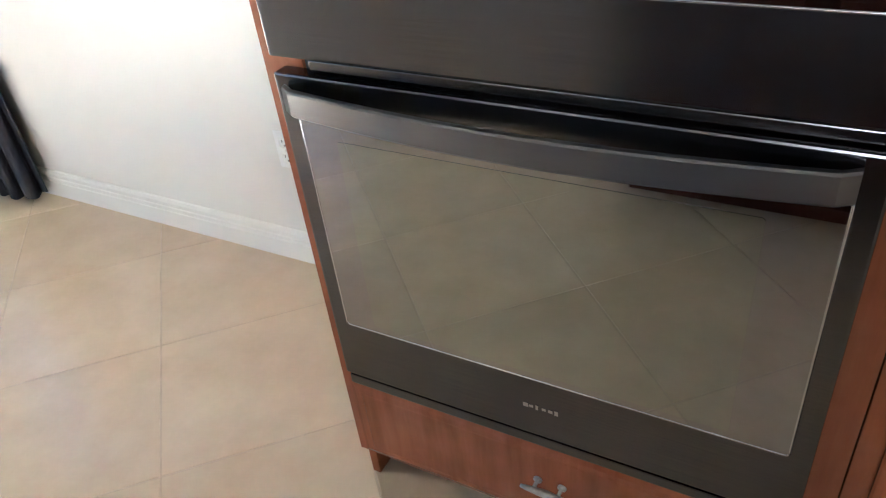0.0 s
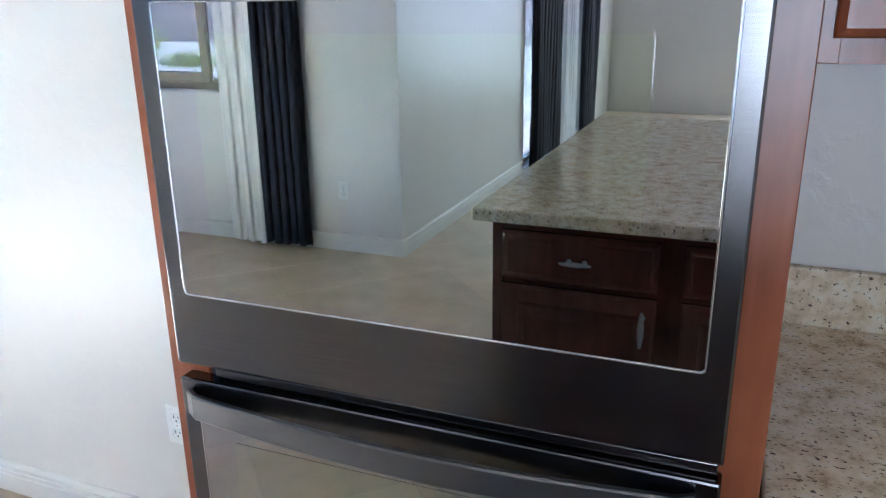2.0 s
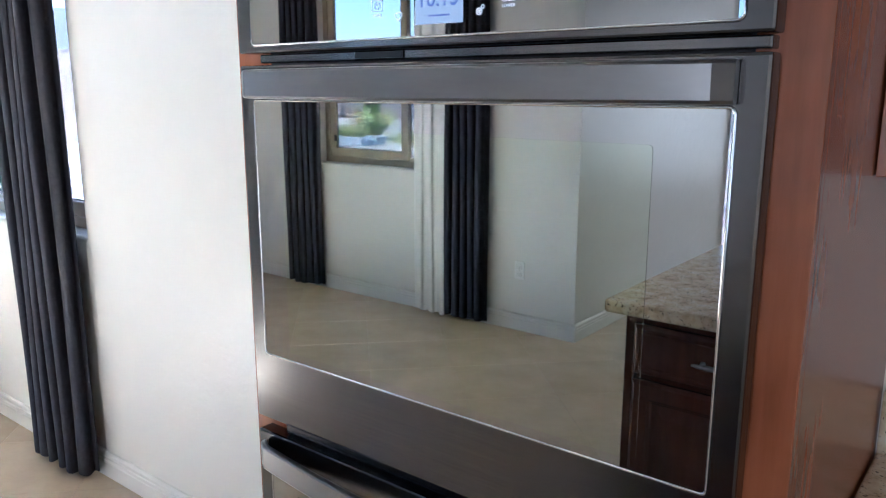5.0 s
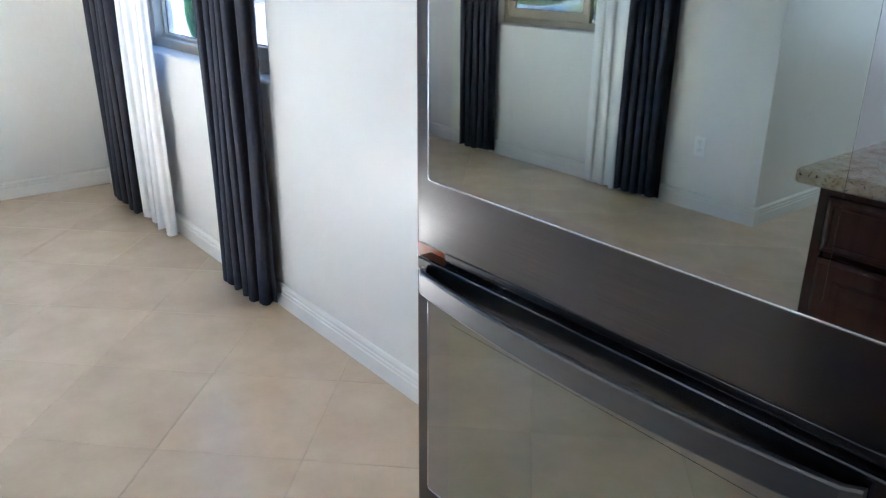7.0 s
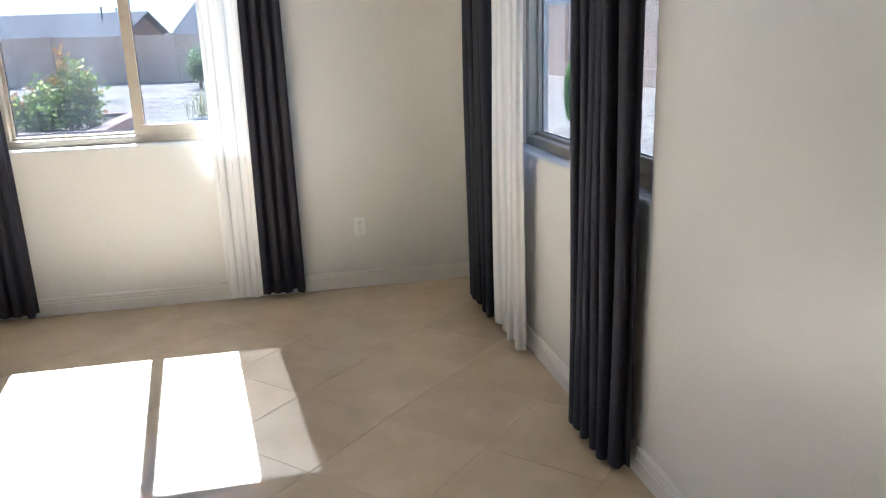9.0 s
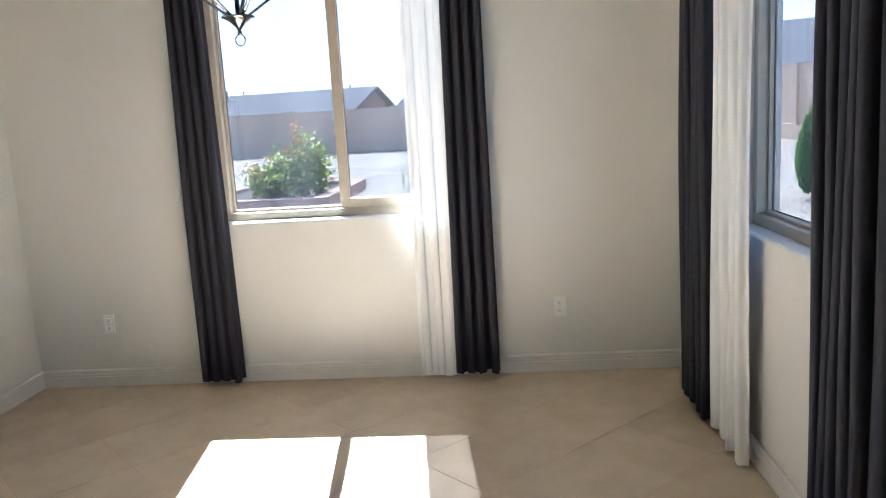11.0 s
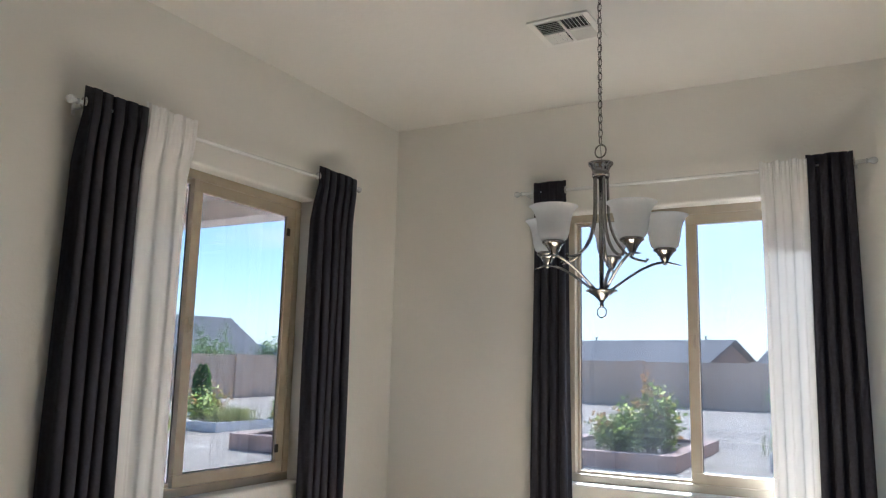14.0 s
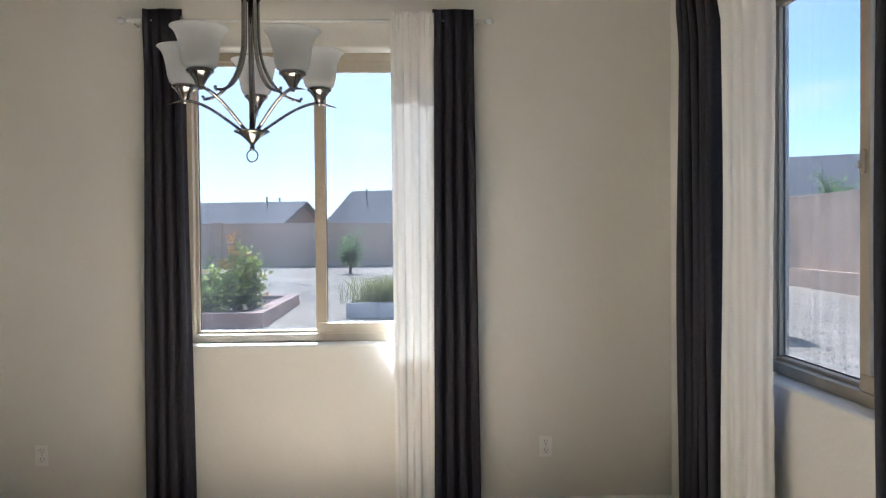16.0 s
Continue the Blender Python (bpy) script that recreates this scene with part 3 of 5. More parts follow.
curtain("curtain", "charcoal grommet curtain drawn aside by the patio window", PA, 1.75, 2.04, 5, 0.036, 14, M_CURTAIN, flare=0.06, z1=2.665, rz=2.604)
curtain("sheer_curtain", "white sheer curtain gathered beside the dark curtain", PA, 2.03, 2.32, 3, 0.013, 15, M_SHEER, True, z0=0.02, z1=2.69, lap=0.06)
curtain("curtain", "charcoal grommet curtain drawn aside by the patio window", PA, 3.25, 3.59, 5, 0.034, 16, M_CURTAIN, flare=0.05)
curtain("curtain", "charcoal grommet curtain drawn aside by the side yard window", PC, -3.79, -3.35, 5, 0.038, 17, M_CURTAIN, flare=0.05)
curtain("sheer_curtain", "white sheer curtain gathered beside the dark curtain", PC, -3.33, -2.88, 4, 0.018, 18, M_SHEER, True, z0=0.02, z1=2.69, lap=0.06)
curtain("curtain", "charcoal grommet curtain drawn aside by the side yard window", PC, -2.18, -1.79, 6, 0.044, 19, M_CURTAIN, flare=0.03, tuck=True)


# ---- chandelier ----
def chandelier(cx, cy):
    root = thing("chandelier", "five-arm brushed nickel chandelier with frosted bell shades", "chandelier", at=(cx, cy, 0))
    part("hub_cap", lathe(bmesh.new(), [(0.0, 2.352), (0.034, 2.352), (0.036, 2.362), (0.032, 2.370), (0.040, 2.392), (0.050, 2.402), (0.050, 2.409), (0.012, 2.414), (0.0, 2.414)], 32), M_NICKEL, root, smooth=True)
    part("center_stem", lathe(bmesh.new(), [(0.0, 1.89), (0.009, 1.89), (0.009, 2.352), (0.0, 2.352)], 16), M_NICKEL, root, smooth=True)
    part("lower_cone", lathe(bmesh.new(), [(0.0, 1.832), (0.007, 1.834), (0.010, 1.842), (0.006, 1.847), (0.014, 1.860), (0.030, 1.876), (0.050, 1.889), (0.062, 1.894), (0.060, 1.898), (0.0, 1.896)], 32), M_NICKEL, root, smooth=True)
    part("bottom_ring", tube(bmesh.new(), ring_points((0, 0, 1.812), 0.021, (0.29, 0.957, 0), (0, 0, 1)), 0.0028, 8, closed=True), M_NICKEL, root, smooth=True)
    part("top_ring", tube(bmesh.new(), ring_points((0, 0, 2.458), 0.026, (0.29, 0.957, 0), (0, 0, 1)), 0.0032, 8, closed=True), M_NICKEL, root, smooth=True)
    ch = 2.486
    k = 0
    while ch < CEIL - 0.05:
        u = (0.29, 0.957, 0) if k % 2 else (0.957, -0.29, 0)
        pts = [Vector((u[0] * 0.009 * math.cos(a), u[1] * 0.009 * math.cos(a), ch + 0.017 + 0.018 * math.sin(a))) for a in [2 * math.pi * i / 16 for i in range(16)]]
        part("chain_link", tube(bmesh.new(), pts, 0.0022, 6, closed=True), M_NICKEL, root, smooth=True)
        ch += 0.030
        k += 1
    part("cord", tube(bmesh.new(), [(0.004 * math.sin(i * 0.9), 0.004 * math.cos(i * 0.9), 2.414 + i * 0.0365) for i in range(22)], 0.0022, 6), M_CORD, root, smooth=True)
    part("ceiling_canopy", lathe(bmesh.new(), [(0.0, CEIL - 0.05), (0.012, CEIL - 0.05), (0.03, CEIL - 0.03), (0.062, CEIL - 0.012), (0.064, CEIL - 0.001), (0.0, CEIL - 0.001)], 28), M_NICKEL, root, smooth=True)
    for i in range(5):
        ang = radians(187.8 + 72 * i)
        c, s = math.cos(ang), math.sin(ang)

        def at(r, z):
            return (r * c, r * s, z)
        low = []
        for j in range(19):
            t = j / 18
            low.append(at(0.030 + 0.278 * (t ** 0.92), 1.896 + 0.116 * math.sin(min(t * 1.25, 1.0) * math.pi / 2) - 0.012 * max(0, t - 0.78) / 0.22))
        part("arm", tube(bmesh.new(), low, lambda t: 0.0075 if t < 0.8 else 0.0075 - 0.005 * (t - 0.8) / 0.2, 8, flat=0.7), M_NICKEL, root, smooth=True)
        up = []
        for j in range(23):
            t = j / 22
            if t < 0.35:
                up.append(at(0.027 + 0.004 * t, 2.352 - 0.36 * t))
            else:
                q = (t - 0.35) / 0.65
                up.append(at(0.0285 + 0.147 * (1 - math.cos(q * math.pi / 2)) ** 1.05, 2.226 - 0.212 * math.sin(q * math.pi / 2)))
        part("upper_strap", tube(bmesh.new(), up, 0.0072, 8, flat=0.75), M_NICKEL, root, smooth=True)
        knob = lathe(bmesh.new(), [(0, -0.006), (0.0045, -0.004), (0.006, 0), (0.0045, 0.004), (0, 0.006)], 12, at(0.178, 2.022))
        part("knob", knob, M_NICKEL, root, smooth=True)
        x, y, _ = at(0.246, 0)
        part("cup", lathe(bmesh.new(), [(0.0, 2.000), (0.007, 2.000), (0.007, 2.012), (0.014, 2.016), (0.022, 2.034), (0.036, 2.052), (0.043, 2.056), (0.044, 2.062), (0.040, 2.066), (0.0, 2.066)], 24, (x, y, 0)), M_NICKEL, root, smooth=True)
        sh = [(0.040, 2.066), (0.051, 2.074), (0.058, 2.096), (0.061, 2.118), (0.064, 2.140), (0.069, 2.160), (0.077, 2.180), (0.087, 2.193), (0.093, 2.197)]
        shade = part("shade", lathe(bmesh.new(), sh + [(r - 0.004, z - 0.001) for r, z in reversed(sh[1:])] + [(0.03, 2.070)], 32, (x, y, 0)), M_FROST, root, "frosted white glass bell shade", smooth=True)
        part("bulb", lathe(bmesh.new(), [(0.0, 2.066), (0.013, 2.068), (0.013, 2.088), (0.020, 2.105), (0.024, 2.125), (0.019, 2.145), (0.0, 2.153)], 16, (x, y, 0)), M_BULB, shade, smooth=True)
    return root


M_CORD = plain("lamp_cord", (0.30, 0.29, 0.27), (0.36, 0.35, 0.33), 0.5, 40)
M_BULB = plain("unlit_bulb", (0.55, 0.55, 0.55), (0.62, 0.62, 0.62), 0.3, 30)
chandelier(-2.787, -1.319)


# ---- outlets and vent ----
def outlet(label, place):
    """A duplex socket on its plate, built facing -y."""
    root = thing("wall_outlet", label, "outlet", "white duplex wall outlets")
    part("plate", boxed(-0.035, -0.006, -0.057, 0.035, -0.0005, 0.057, 0.003), M_PLASTIC, root)
    for dz in (0.0235, -0.0235):
        sock = part("socket", boxed(-0.0165, -0.008, dz - 0.0145, 0.0165, -0.0055, dz + 0.0145, 0.004), M_PLASTIC, root)
        sl = boxed(-0.0085, -0.0085, dz + 0.000, -0.0060, -0.0078, dz + 0.009)
        box(sl, 0.0060, -0.0085, dz + 0.001, 0.0085, -0.0078, dz + 0.008)
        box(sl, -0.0025, -0.0085, dz - 0.010, 0.0025, -0.0078, dz - 0.005)
        part("slot", sl, M_SLOT, sock)
    part("screw", lathe(bmesh.new(), [(0.0, -0.0075), (0.003, -0.007), (0.003, -0.006), (0.0, -0.006)], 10, (0, 0, 0), "y"), M_CHROME, root)
    root.matrix_world = place
    return root


outlet("white duplex outlet low on the cream wall", PB @ pose(-0.06, 0, 0.384))
outlet("white duplex outlet low on the cream wall", PB @ pose(-2.738, 0, 0.384))
outlet("white duplex outlet beside the oven cabinet", PC @ pose(-0.615, 0, 0.384))
outlet("white duplex outlet low on the patio window wall", PA @ pose(1.52, 0, 0.384))


def ceiling_vent(cx, cy, size):
    root = thing("ceiling_vent", "square white metal four-way ceiling vent", "vent", at=(cx, cy, CEIL))
    h = size / 2
    part("backing", boxed(-h + 0.02, -h + 0.02, -0.003, h - 0.02, h - 0.02, -0.0005), M_SLOT, root, "dark duct opening")
    fr = bmesh.new()
    for a, b, c, d in ((-h, -h, h, -h + 0.03), (-h, h - 0.03, h, h), (-h, -h + 0.03, -h + 0.03, h - 0.03), (h - 0.03, -h + 0.03, h, h - 0.03)):
        box(fr, a, b, -0.010, c, d, -0.0008, 0.002)
    part("frame", fr, M_TRIM, root)
    q = h - 0.03
    part("divider", boxed(-0.005, -q, -0.012, 0.005, q, -0.004), M_TRIM, root)
    part("divider", boxed(-q, -0.005, -0.012, q, 0.005, -0.004), M_TRIM, root)
    for sx, sy, along in ((-1, -1, "x"), (1, -1, "y"), (1, 1, "x"), (-1, 1, "y")):
        for i in range(6):
            o = 0.012 + i * (q - 0.012) / 6 + 0.006
            bm = bmesh.new()
            if along == "x":
                x0, x1 = sorted((sx * 0.006, sx * q))
                vs_ = [(x0, sy * o, -0.004), (x1, sy * o, -0.004), (x1, sy * (o + 0.010), -0.013), (x0, sy * (o + 0.010), -0.013)]
            else:
                y0, y1 = sorted((sy * 0.006, sy * q))
                vs_ = [(sx * o, y0, -0.004), (sx * o, y1, -0.004), (sx * (o + 0.010), y1, -0.013), (sx * (o + 0.010), y0, -0.013)]
            top = [bm.verts.new(p) for p in vs_]
            bot = [bm.verts.new((p[0], p[1], p[2] + 0.0014)) for p in vs_]
            bm.faces.new(top)
            bm.faces.new(bot)
            for j in range(4):
                bm.faces.new((top[j], top[(j + 1) % 4], bot[(j + 1) % 4], bot[j]))
            part("slat", bm, M_TRIM, root)


ceiling_vent(-3.175, -1.60, 0.30)

# ---- kitchen ----
def rounded_rect(x0, x1, z0, z1, r, y, n=5):
    pts = []
    for cx, cz, a in ((x1 - r, z1 - r, 0), (x0 + r, z1 - r, 90), (x0 + r, z0 + r, 180), (x1 - r, z0 + r, 270)):
        for i in range(n + 1):
            t = radians(a + 90 * i / n)
            pts.append(Vector((cx + r * math.cos(t), y, cz + r * math.sin(t))))
    return pts


def plate_bm(pts, depth):
    """A flat plate from an outline in the x-z plane, thick towards +y."""
    bm = bmesh.new()
    a = [bm.verts.new(p) for p in pts]
    b = [bm.verts.new(p + Vector((0, depth, 0))) for p in pts]
    bm.faces.new(a)
    bm.faces.new(b)
    for i in range(len(a)):
        bm.faces.new((a[i], a[(i + 1) % len(a)], b[(i + 1) % len(b)], b[i]))
    return bm


def written(name, body, size, x, z, y, material, parent, label=""):
    """Flat lettering that faces -y, centred on (x, z)."""
    cu = bpy.data.curves.new(name, "FONT")
    cu.body, cu.size, cu.align_x, cu.align_y, cu.extrude = body, size, "CENTER", "CENTER", 0.0002
    tmp = bpy.data.objects.new(name, cu)
    me = bpy.data.meshes.new_from_object(tmp)
    bpy.data.objects.remove(tmp)
    me.transform(pose(x, y, z, 90, 0, 0))
    me.materials.append(material)
    ob = new(name, me)
    ob.parent = parent
    if label:
        tagged(ob, label)
    return ob


def stroke(name, pts, parent, y=-0.0022, r=0.00045, closed=True):
    return part(name, tube(bmesh.new(), [Vector((p[0], y, p[1])) for p in pts], r, 5, closed=closed), M_WHITEMARK, parent)


def circle2(x, z, r, n=16, a0=0, a1=360):
    return [(x + r * math.cos(radians(a0 + (a1 - a0) * i / n)), z + r * math.sin(radians(a0 + (a1 - a0) * i / n))) for i in range(n)]


def bow_handle(x0, x1, zc, height, bow):
    """A flat bar that bows out from the door, its ends turned in to the face."""
    bm = bmesh.new()
    n, rows = 40, []
    for i in range(n + 1):
        s = i / n
        x = x0 + (x1 - x0) * s
        e = min(s, 1 - s)
        y = -0.010 - bow * math.sin(math.pi * s) ** 0.9
        if e < 0.02:
            y = -0.002 - (0.008 + bow * math.sin(math.pi * 0.02) ** 0.9) * e / 0.02
        h = height / 2
        rows.append([bm.verts.new((x, y + dy, zc + dz)) for dy, dz in ((0.0, -h + 0.003), (-0.004, -h), (-0.010, -h + 0.001), (-0.012, -h + 0.004), (-0.012, h - 0.004), (-0.010, h - 0.001), (-0.004, h), (0.0, h - 0.003))])
    for a, b in zip(rows, rows[1:]):
        for k in range(8):
            bm.faces.new((a[k], a[(k + 1) % 8], b[(k + 1) % 8], b[k]))
    bm.faces.new(rows[0])
    bm.faces.new(rows[-1])
    return bm


def wall_oven():
    root = thing("double_wall_oven", "black stainless double wall oven with reflective glass doors", "oven", at=(0, 0, 0))
    W = 0.762
    part("body", boxed(0.032, 0.034, 0.345, 0.733, 0.58, 1.640), M_BLACK, root)
    # control panel
    panel = part("control_panel", boxed(0, 0, 1.546, W, 0.032, 1.653, 0.003), M_BLACKSTEEL, root)
    part("panel_glass", plate_bm(rounded_rect(0.031, 0.735, 1.557, 1.641, 0.008, -0.0012), 0.003), M_PANELGLASS, panel, "glossy black control glass")
    part("glass_edge", tube(bmesh.new(), rounded_rect(0.031, 0.735, 1.557, 1.641, 0.008, -0.0008), 0.0016, 8, closed=True), M_EDGE, panel, "polished glass edge", smooth=True)
    part("display", boxed(0.346, -0.0019, 1.571, 0.417, -0.0012, 1.622), M_DISPLAY, panel, "lit pale grey clock display")
    written("clock_digits", "10:13", 0.0285, 0.3805, 1.5995, -0.0024, M_DIGITS, panel, "blue lit clock digits")
    part("text_bar", boxed(0.366, -0.0023, 1.5795, 0.398, -0.0019, 1.5815), M_DIGITS, panel)
    for x, word in ((0.283, "UPPER"), (0.480, "LOWER")):
        stroke("key_icon", rounded_rect2(x - 0.0085, x + 0.0085, 1.5905, 1.6035), panel)
        stroke("key_icon", circle2(x, 1.597, 0.0042), panel)
        stroke("key_icon", [(x, 1.597), (x, 1.6005)], panel, closed=False)
        written("key_text", word, 0.0052, x, 1.5855, -0.0022, M_WHITEMARK, panel)
    stroke("home_icon", [(0.3145, 1.607), (0.3145, 1.6125), (0.3125, 1.6125), (0.3185, 1.6175), (0.3245, 1.6125), (0.3225, 1.6125), (0.3225, 1.607)], panel)
    stroke("heart_icon", [(0.3185 + 0.00036 * 16 * math.sin(a) ** 3, 1.583 + 0.00036 * (13 * math.cos(a) - 5 * math.cos(2 * a) - 2 * math.cos(3 * a) - math.cos(4 * a))) for a in [2 * math.pi * i / 20 for i in range(20)]], panel)
    stroke("bulb_icon", circle2(0.4415, 1.613, 0.0042), panel)
    for i in range(5):
        a = radians(-20 + 55 * i)
        stroke("bulb_ray", [(0.4415 + 0.0055 * math.cos(a), 1.613 + 0.0055 * math.sin(a)), (0.4415 + 0.008 * math.cos(a), 1.613 + 0.008 * math.sin(a))], panel, closed=False)
    stroke("gear_icon", circle2(0.4400, 1.5815, 0.0036), panel)
    stroke("gear_icon", circle2(0.4400, 1.5815, 0.0016, 10), panel)
    stroke("gear_icon", circle2(0.4450, 1.5865, 0.0020, 10), panel)
    # vent trims in the gaps
    part("vent_trim", boxed(0.036, 0.010, 1.532, 0.758, 0.034, 1.5445, 0.002), M_BLACKSTEEL, root)
    part("vent_slot", boxed(0.235, 0.006, 1.5345, 0.315, 0.0105, 1.5425), M_BLACK, root)
    part("vent_trim", boxed(0.055, 0.012, 0.951, 0.757, 0.034, 0.9665, 0.002), M_BLACKSTEEL, root)
    # doors
    for z0, z1, g0, g1, hz in ((0.972, 1.529, 1.084, 1.479, 1.502), (0.366, 0.948, 0.494, 0.893, 0.9155)):
        door = part("oven_door", boxed(0, 0, z0, W, 0.028, z1, 0.0035), M_BLACKSTEEL, root, "black stainless oven door")
        part("door_glass", plate_bm(rounded_rect(0.030, 0.733, g0, g1, 0.007, -0.0012), 0.003), M_OVENGLASS, door, "dark mirror-like door glass")
        part("oven_window", plate_bm(rounded_rect(0.088, 0.655, g0 + 0.014, g1 - 0.038, 0.005, -0.0018), 0.002), M_OVENWINDOW, door, "lighter coated oven window")
        part("glass_edge", tube(bmesh.new(), rounded_rect(0.030, 0.733, g0, g1, 0.007, -0.0006), 0.0019, 8, closed=True), M_EDGE, door, "polished glass edge", smooth=True)
        part("handle", bow_handle(0.021, 0.734, hz, 0.041, 0.029), M_HANDLE, door, "bowed flat black steel handle", smooth=False)
    # maker's mark as plain bars
    for i, (w, h) in enumerate(((0.012, 0.009), (0.009, 0.006), (0.006, 0.010), (0.009, 0.006), (0.010, 0.007), (0.008, 0.010))):
        x = 0.352 + i * 0.0105
        part("maker_mark", boxed(x, -0.0006, 0.432 - h / 2, x + w * 0.75, 0.0004, 0.432 + h / 2), M_EDGE, root)
    part("bottom_trim", boxed(0.004, 0.002, 0.338, W - 0.004, 0.034, 0.360, 0.003), M_BLACKSTEEL, root)
    return root


def rounded_rect2(x0, x1, z0, z1, r=0.0012):
    return [(p.x, p.z) for p in rounded_rect(x0, x1, z0, z1, r, 0, 2)]


wall_oven()


def pull_bm(x, y, z0, length):
    """A fluted spindle pull on two posts, hanging upright."""
    bm = bmesh.new()
    seg, rows = 24, 20
    rings = []
    for j in range(rows + 1):
        t = j / rows
        r = 0.0035 + 0.0055 * math.sin(math.pi * t) ** 0.8
        if t < 0.06 or t > 0.94:
            r = 0.0045
        ring = []
        for i in range(seg):
            a = 2 * math.pi * i / seg
            k = r * (1 - (0.10 if i % 2 else 0.0) * (1 if 0.08 < t < 0.92 else 0))
            ring.append(bm.verts.new((x + k * math.cos(a), y - 0.026 + k * math.sin(a), z0 + length * t)))
        rings.append(ring)
    for a, b in zip(rings, rings[1:]):
        for i in range(seg):
            bm.faces.new((a[i], a[(i + 1) % seg], b[(i + 1) % seg], b[i]))
    bm.faces.new(rings[0])
    bm.faces.new(rings[-1])
    for t in (0.24, 0.76):
        lathe(bm, [(0.0, -0.022), (0.0036, -0.022), (0.0036, -0.006), (0.008, -0.004), (0.0085, 0.0), (0.0, 0.0)], 16, (x, y, z0 + length * t), "y")
    return bm


def cup_pull_bm(x, y, z):
    """A short drawer pull: a turned bar on two posts."""
    bm = lathe(bmesh.new(), [(0.0, -0.046), (0.003, -0.045), (0.0045, -0.036), (0.0065, -0.012), (0.0072, 0.0), (0.0065, 0.012), (0.0045, 0.036), (0.003, 0.045), (0.0, 0.046)], 16, (x, y - 0.024, z), "x")
    for dx in (-0.022, 0.022):
        lathe(bm, [(0.0, -0.022), (0.0034, -0.022), (0.0034, -0.005), (0.008, -0.003), (0.008, 0.0), (0.0, 0.0)], 14, (x + dx, y, z), "y")
    return bm


def front(parent, name, x0, x1, z0, z1, y, rings, pull=None, label=""):
    """A door or drawer front facing -y, with its pull."""
    d = part(name, panelled(bmesh.new(), x0, x1, z0, z1, y, rings, y + 0.019), M_CHERRY, parent, label)
    if pull:
        part("pull", pull, M_PEWTER, d, "antique pewter pull", smooth=True)
    return d


def oven_cabinet():
    root = thing("oven_cabinet", "tall reddish cherry cabinet housing the wall oven", "cabinet")
    x0, x1, f = -0.040, 0.804, 0.030
    part("side_panel", boxed(x0, f + 0.02, 0.0, x0 + 0.018, YC, 2.30), M_CHERRY, root)
    part("side_panel", boxed(x1 - 0.018, f + 0.02, 0.0, x1, YC, 2.30), M_CHERRY, root)
    part("stile", boxed(x0, f, 0.10, 0.030, f + 0.02, 2.30, 0.0015), M_CHERRY, root)
    part("stile", boxed(0.737, f, 0.10, x1, f + 0.02, 2.30, 0.0015), M_CHERRY, root)
    part("rail", boxed(0.030, f + 0.0005, 1.642, 0.737, f + 0.02, 1.735), M_CHERRY, root)
    part("rail", boxed(0.030, f + 0.0005, 0.31, 0.737, f + 0.02, 0.343), M_CHERRY, root)
    part("rail", boxed(0.030, f + 0.0005, 2.24, 0.737, f + 0.02, 2.30), M_CHERRY, root)
    part("rail", boxed(0.030, f + 0.0005, 0.10, 0.737, f + 0.02, 0.135), M_CHERRY, root)
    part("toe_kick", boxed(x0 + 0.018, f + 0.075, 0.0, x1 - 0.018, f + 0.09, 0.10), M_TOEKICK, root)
    part("top_panel", boxed(x0, f, 2.30, x1, YC, 2.318, 0.002), M_CHERRY, root)
    front(root, "door", -0.016, 0.3745, 1.712, 2.272, f - 0.0195, RAISED, pull_bm(0.350, f - 0.0195, 1.728, 0.105))
    front(root, "door", 0.3805, 0.770, 1.712, 2.272, f - 0.0195, RAISED, pull_bm(0.404, f - 0.0195, 1.728, 0.105))
    front(root, "drawer_front", -0.012, 0.770, 0.125, 0.326, f - 0.0195, SLAB, cup_pull_bm(0.389, f - 0.0195, 0.236))
    return root


oven_cabinet()


def base_unit(name, label, x0, x1, group=""):
    """A base cabinet with a stack of drawers, facing -y at the front plane y = 0.03."""
    root = thing(name, label, "cabinet", group)
    f = 0.030
    part("body", boxed(x0, f + 0.02, 0.10, x1, YC - 0.001, 0.874), M_CHERRY, root)
    part("face_frame", frame_bm(x0, x1, 0.10, 0.874, f, 0.035), M_CHERRY, root)
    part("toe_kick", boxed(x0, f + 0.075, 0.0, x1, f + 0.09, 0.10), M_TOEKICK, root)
    xm = (x0 + x1) / 2
    for z0, z1 in ((0.716, 0.846), (0.420, 0.702), (0.122, 0.406)):
        front(root, "drawer_front", x0 + 0.030, x1 - 0.030, z0, z1, f - 0.0195, SLAB, cup_pull_bm(xm, f - 0.0195, (z0 + z1) / 2))
    return root


def frame_bm(x0, x1, z0, z1, y, w):
    bm = bmesh.new()
    box(bm, x0, y, z0, x0 + w, y + 0.02, z1, 0.001)
    box(bm, x1 - w, y, z0, x1, y + 0.02, z1, 0.001)
    box(bm, x0 + w, y + 0.0004, z1 - w, x1 - w, y + 0.02, z1)
    box(bm, x0 + w, y + 0.0004, z0, x1 - w, y + 0.02, z0 + w)
    return bm


base_unit("base_cabinet", "reddish cherry drawer cabinet under the granite counter", 0.806, 1.42, "cherry base cabinets")
base_unit("base_cabinet", "reddish cherry drawer cabinet under the granite counter", 1.424, 2.04, "cherry base cabinets")


